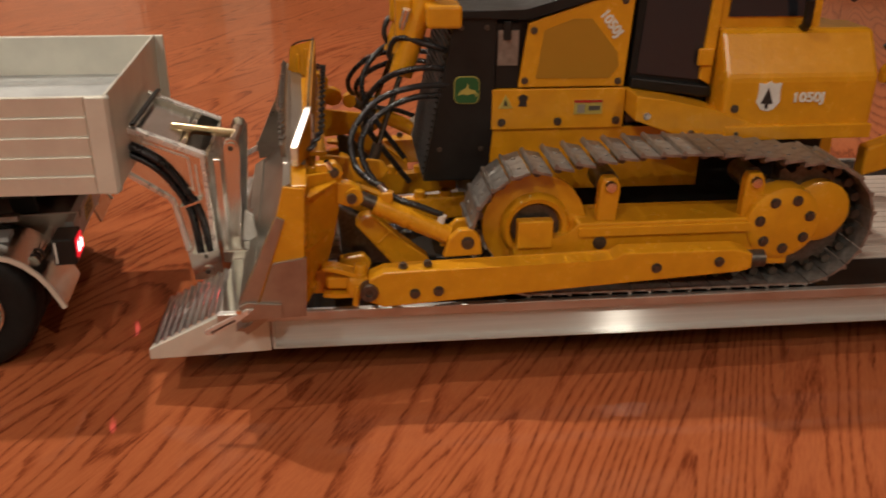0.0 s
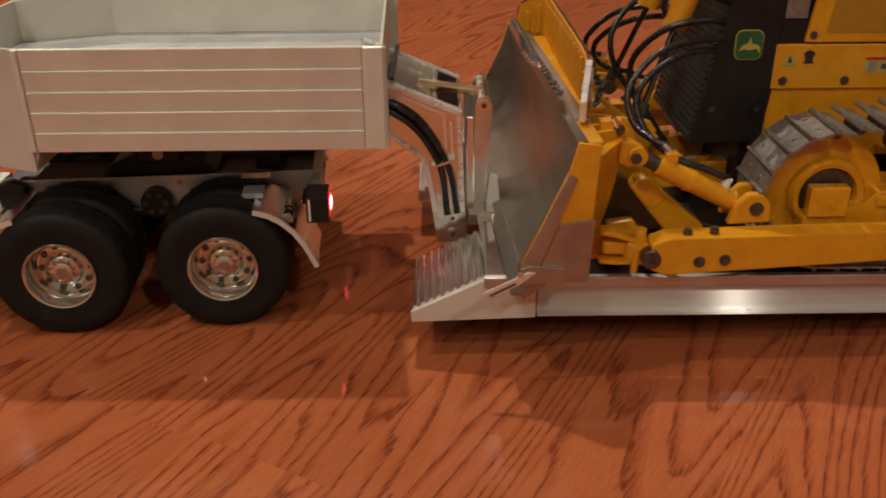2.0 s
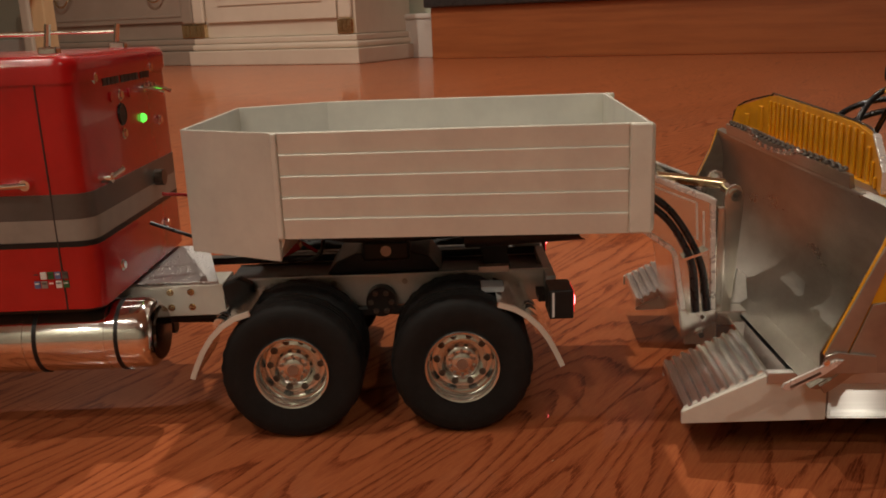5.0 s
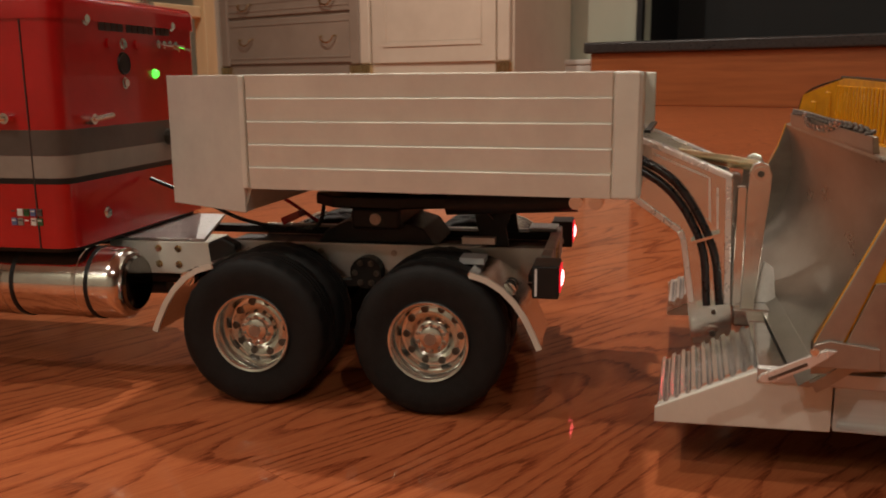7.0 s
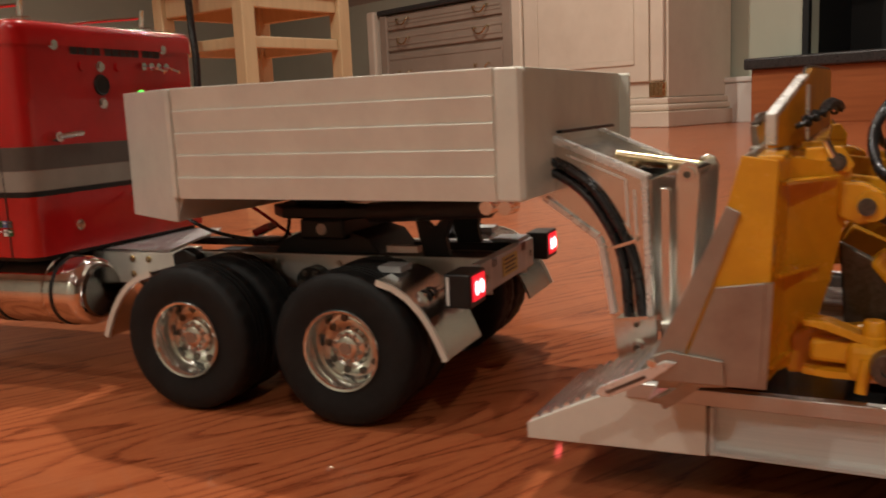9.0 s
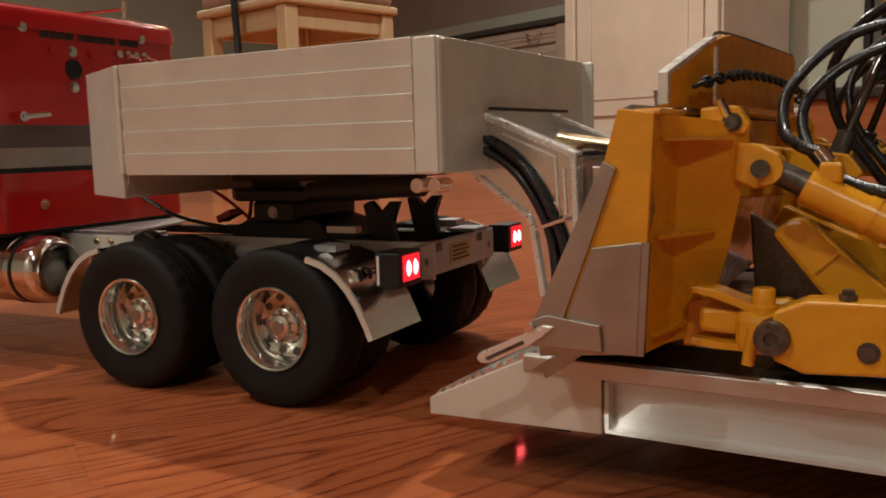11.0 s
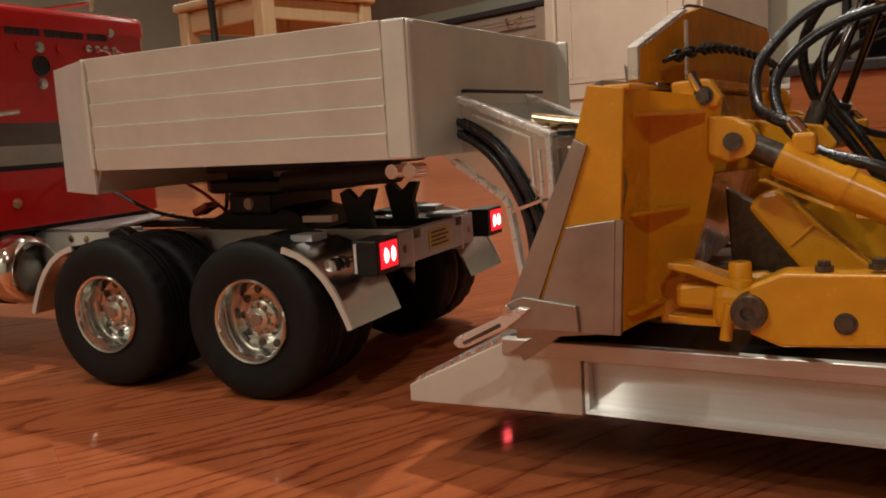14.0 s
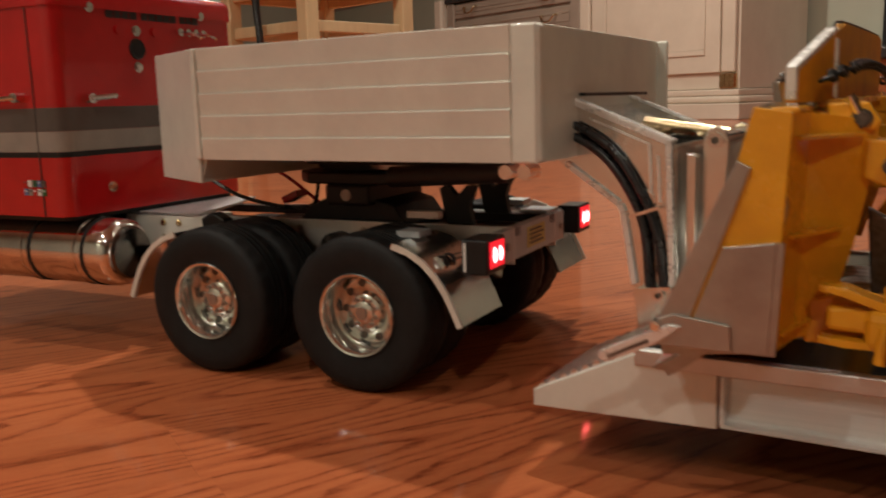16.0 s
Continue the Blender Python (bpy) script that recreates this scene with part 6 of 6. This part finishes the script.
    part("cab_side", Prism([(0.3605, 0.2060), (0.4300, 0.2060), (0.4300, 0.3000), (0.3640, 0.3000)], "y", *Y2(SY + 0.004, SY + 0.008)), YELLOW, dz)
    part("rear_window", Prism([(0.3680, 0.2130), (0.4230, 0.2130), (0.4230, 0.2850), (0.3700, 0.2850)], "y", *Y2(SY + 0.0025, SY + 0.0042)), GLASS_DARK, dz, "dark glossy rear side window")
    part("mirror_arm", Tube([(0.418, Z(SY + 0.002), 0.2050), (0.416, Z(SY - 0.006), 0.2100), (0.414, Z(SY - 0.010), 0.2250)], 0.0030, 10, 4), BLACK, dz, "", True)
    part("ripper_arm", Prism([(0.4700, 0.1080), (0.5150, 0.1200), (0.5400, 0.1500), (0.5330, 0.1700), (0.5200, 0.1660), (0.5050, 0.1380), (0.4700, 0.1280)], "y", *Y2(0.0560, 0.0680), 0.002), YELLOW, dz, "yellow ripper arm")
    part("ripper_ram", Rod((0.4750, Z(0.0620), 0.1780), (0.5300, Z(0.0620), 0.1600), 0.0070, 18), YELLOW, dz, "", True)
    part("rear_hose", Tube([(0.468, Z(0.058), 0.195), (0.480, Z(0.056), 0.205), (0.500, Z(0.055), 0.215), (0.52, Z(0.056), 0.205)], 0.0022, 8), HOSE, dz, "", True)
    # hoses to the rams
    for run in ([(0.193, 0.074, 0.172), (0.165, 0.066, 0.1725), (0.142, 0.058, 0.1660), (0.1265, 0.048, 0.1490), (0.1275, 0.034, 0.1340), (0.1350, 0.020, 0.1290), (0.1430, 0.0145, 0.1265)],
                [(0.193, 0.075, 0.165), (0.166, 0.068, 0.1655), (0.145, 0.060, 0.1580), (0.132, 0.050, 0.1440), (0.135, 0.036, 0.1290), (0.148, 0.022, 0.1180), (0.165, 0.0145, 0.1130), (0.1788, 0.0132, 0.1075)],
                [(0.193, 0.078, 0.180), (0.172, 0.074, 0.1830), (0.150, 0.078, 0.1760), (0.136, 0.086, 0.1580), (0.138, 0.092, 0.1380), (0.150, 0.094, 0.1200), (0.165, 0.096, 0.0990)],
                [(0.193, 0.082, 0.190), (0.176, 0.080, 0.1960), (0.158, 0.083, 0.2000), (0.152, 0.087, 0.1900), (0.156, 0.088, 0.1800)]):
        part("hydraulic_hose", Tube([(a, Z(b_), c) for a, b_, c in run], 0.0020, 10, 8), HOSE, dz, "glossy black hydraulic hose", True)

part("radiator_grille", Prism([(0.1725, 0.1080), (0.1760, 0.1080), (0.1960, 0.2150), (0.1925, 0.2150)], "y", 0.0762, 2 * DM - 0.0762), BLACK_GRILLE, dz, "black perforated radiator grille")
fin0 = None
for k in range(26):
    z = 0.1110 + k * 0.0040
    x = 0.1725 + (z - 0.1080) * 0.1869
    if fin0 is None:
        fin0 = part("grille_fin", Box((x - 0.0014, 0.0768, z), (x + 0.0006, 2 * DM - 0.0768, z + 0.0012)), BLACK, dz)
    else:
        same(fin0, dz, k * 0.0040 * 0.1869, 0, k * 0.0040)
part("radiator_core", Prism([(0.1765, 0.1080), (0.2150, 0.1080), (0.2180, 0.2130), (0.1965, 0.2130)], "y", 0.0765, 2 * DM - 0.0765), BLACK, dz)
part("hood_top", Prism([(0.1860, 0.2140), (0.2380, 0.2125), (0.2880, 0.2290), (0.3060, 0.2310), (0.3060, 0.2360), (0.2860, 0.2340), (0.2360, 0.2180), (0.1860, 0.2190)], "y", 0.0680, 2 * DM - 0.0680, 0.0012), BLACK, dz, "black hood top")
part("engine_block", Box((0.2195, 0.0770, 0.0900), (0.3040, 2 * DM - 0.0770, 0.2110)), BLACK, dz)
part("belly", Box((0.2050, 0.0780, 0.0720), (0.4500, 2 * DM - 0.0780, 0.1380), 0.002), BLACK, dz, "dark belly pan")
part("cab_core", Box((0.3080, 0.0785, 0.1390), (0.4280, 2 * DM - 0.0785, 0.2995)), GLASS_DARK, dz)
part("cab_roof", Box((0.2980, 0.0560, 0.3002), (0.4420, 2 * DM - 0.0560, 0.3140), 0.005, 3), YELLOW, dz, "yellow cab roof")
part("rear_body", Box((0.4285, 0.1010, 0.1000), (0.4720, 2 * DM - 0.1010, 0.2000), 0.002), YELLOW, dz)
part("lower_guard", Box((0.1425, 0.0460, 0.0560), (0.2060, 0.1450, 0.0640), 0.0015), BLACK, dz, "black lower guard plate")
part("c_frame", Box((0.1180, 0.0460, 0.0620), (0.1420, 2 * DM - 0.0460, 0.0780), 0.003), BLACK, dz, "dark cross beam behind the blade")
part("c_frame_bar", Prism([(0.1100, 0.0900), (0.1500, 0.0700), (0.2040, 0.0740), (0.2040, 0.0900), (0.1550, 0.0860), (0.1180, 0.1040)], "y", 0.0900, 0.1000, 0.0015), YELLOW, dz)
part("c_frame_bar", Prism([(0.1100, 0.0900), (0.1500, 0.0700), (0.2040, 0.0740), (0.2040, 0.0900), (0.1550, 0.0860), (0.1180, 0.1040)], "y", 0.1440, 0.1540, 0.0015), YELLOW, dz)
for k, (u, y) in enumerate(((0.150, 0.095), (0.156, 0.149), (0.172, 0.095), (0.176, 0.149), (0.190, 0.096))):
    part("grease_cap", Rod((u, y, 0.082), (u, y, 0.0925), 0.0040, 12), YELLOW, dz, "", True)

# ---- floor boards ----
BOARD, TURN = 0.083, 71
rng = random.Random(4)
c_, s_ = math.cos(radians(TURN)), math.sin(radians(TURN))


def board_mesh(length):
    bm = Box((0, 0.00003, -0.0044), (length - 0.00004, BOARD - 0.00003, 0), 0.00008, 1)
    me = bpy.data.meshes.new("floor_board")
    bm.to_mesh(me)
    bm.free()
    me.materials.append(OAK)
    return me


lengths = [0.62, 0.85, 1.1, 1.4]
boards = [board_mesh(l) for l in lengths]
spots = []
for row in range(-130, 150):
    v = row * BOARD
    u = -12.0 + rng.random() * 1.2
    while u < 14:
        k = rng.randrange(4)
        x, y = c_ * u - s_ * v, s_ * u + c_ * v
        xm, ym = x + c_ * lengths[k] / 2, y + s_ * lengths[k] / 2
        if -7.2 < xm < 3.3 and -3.0 < ym < 8.6:
            spots.append((math.hypot(xm + 0.4, (ym - 0.9) * 0.8), k, x, y))
        u += lengths[k]
spots.sort()
for _, k, x, y in spots[:300]:
    o = new("floor_board", boards[k])
    o.parent = floor
    o.matrix_basis = pose(x, y, 0, 0, 0, TURN)
vs, fs = [], []
for _, k, x, y in spots[300:]:
    l = lengths[k] - 0.0002
    i = len(vs)
    for z in (-0.0044, 0.0):
        for a, b in ((0, 0.00005), (l, 0.00005), (l, BOARD - 0.00005), (0, BOARD - 0.00005)):
            vs.append((x * c_ + y * s_ + a, -x * s_ + y * c_ + b, z))
    fs += [(i + 4, i + 5, i + 6, i + 7), (i, i + 1, i + 5, i + 4), (i + 1, i + 2, i + 6, i + 5), (i + 2, i + 3, i + 7, i + 6), (i + 3, i, i + 4, i + 7)]
me = bpy.data.meshes.new("far_floor_boards")
me.from_pydata(vs, [], fs)
me.materials.append(OAK)
o = new("far_floor_boards", me)
o.parent = floor
o.matrix_basis = pose(0, 0, 0, 0, 0, TURN)
tagged(o, "far red oak floor boards", "", "", "stuff")
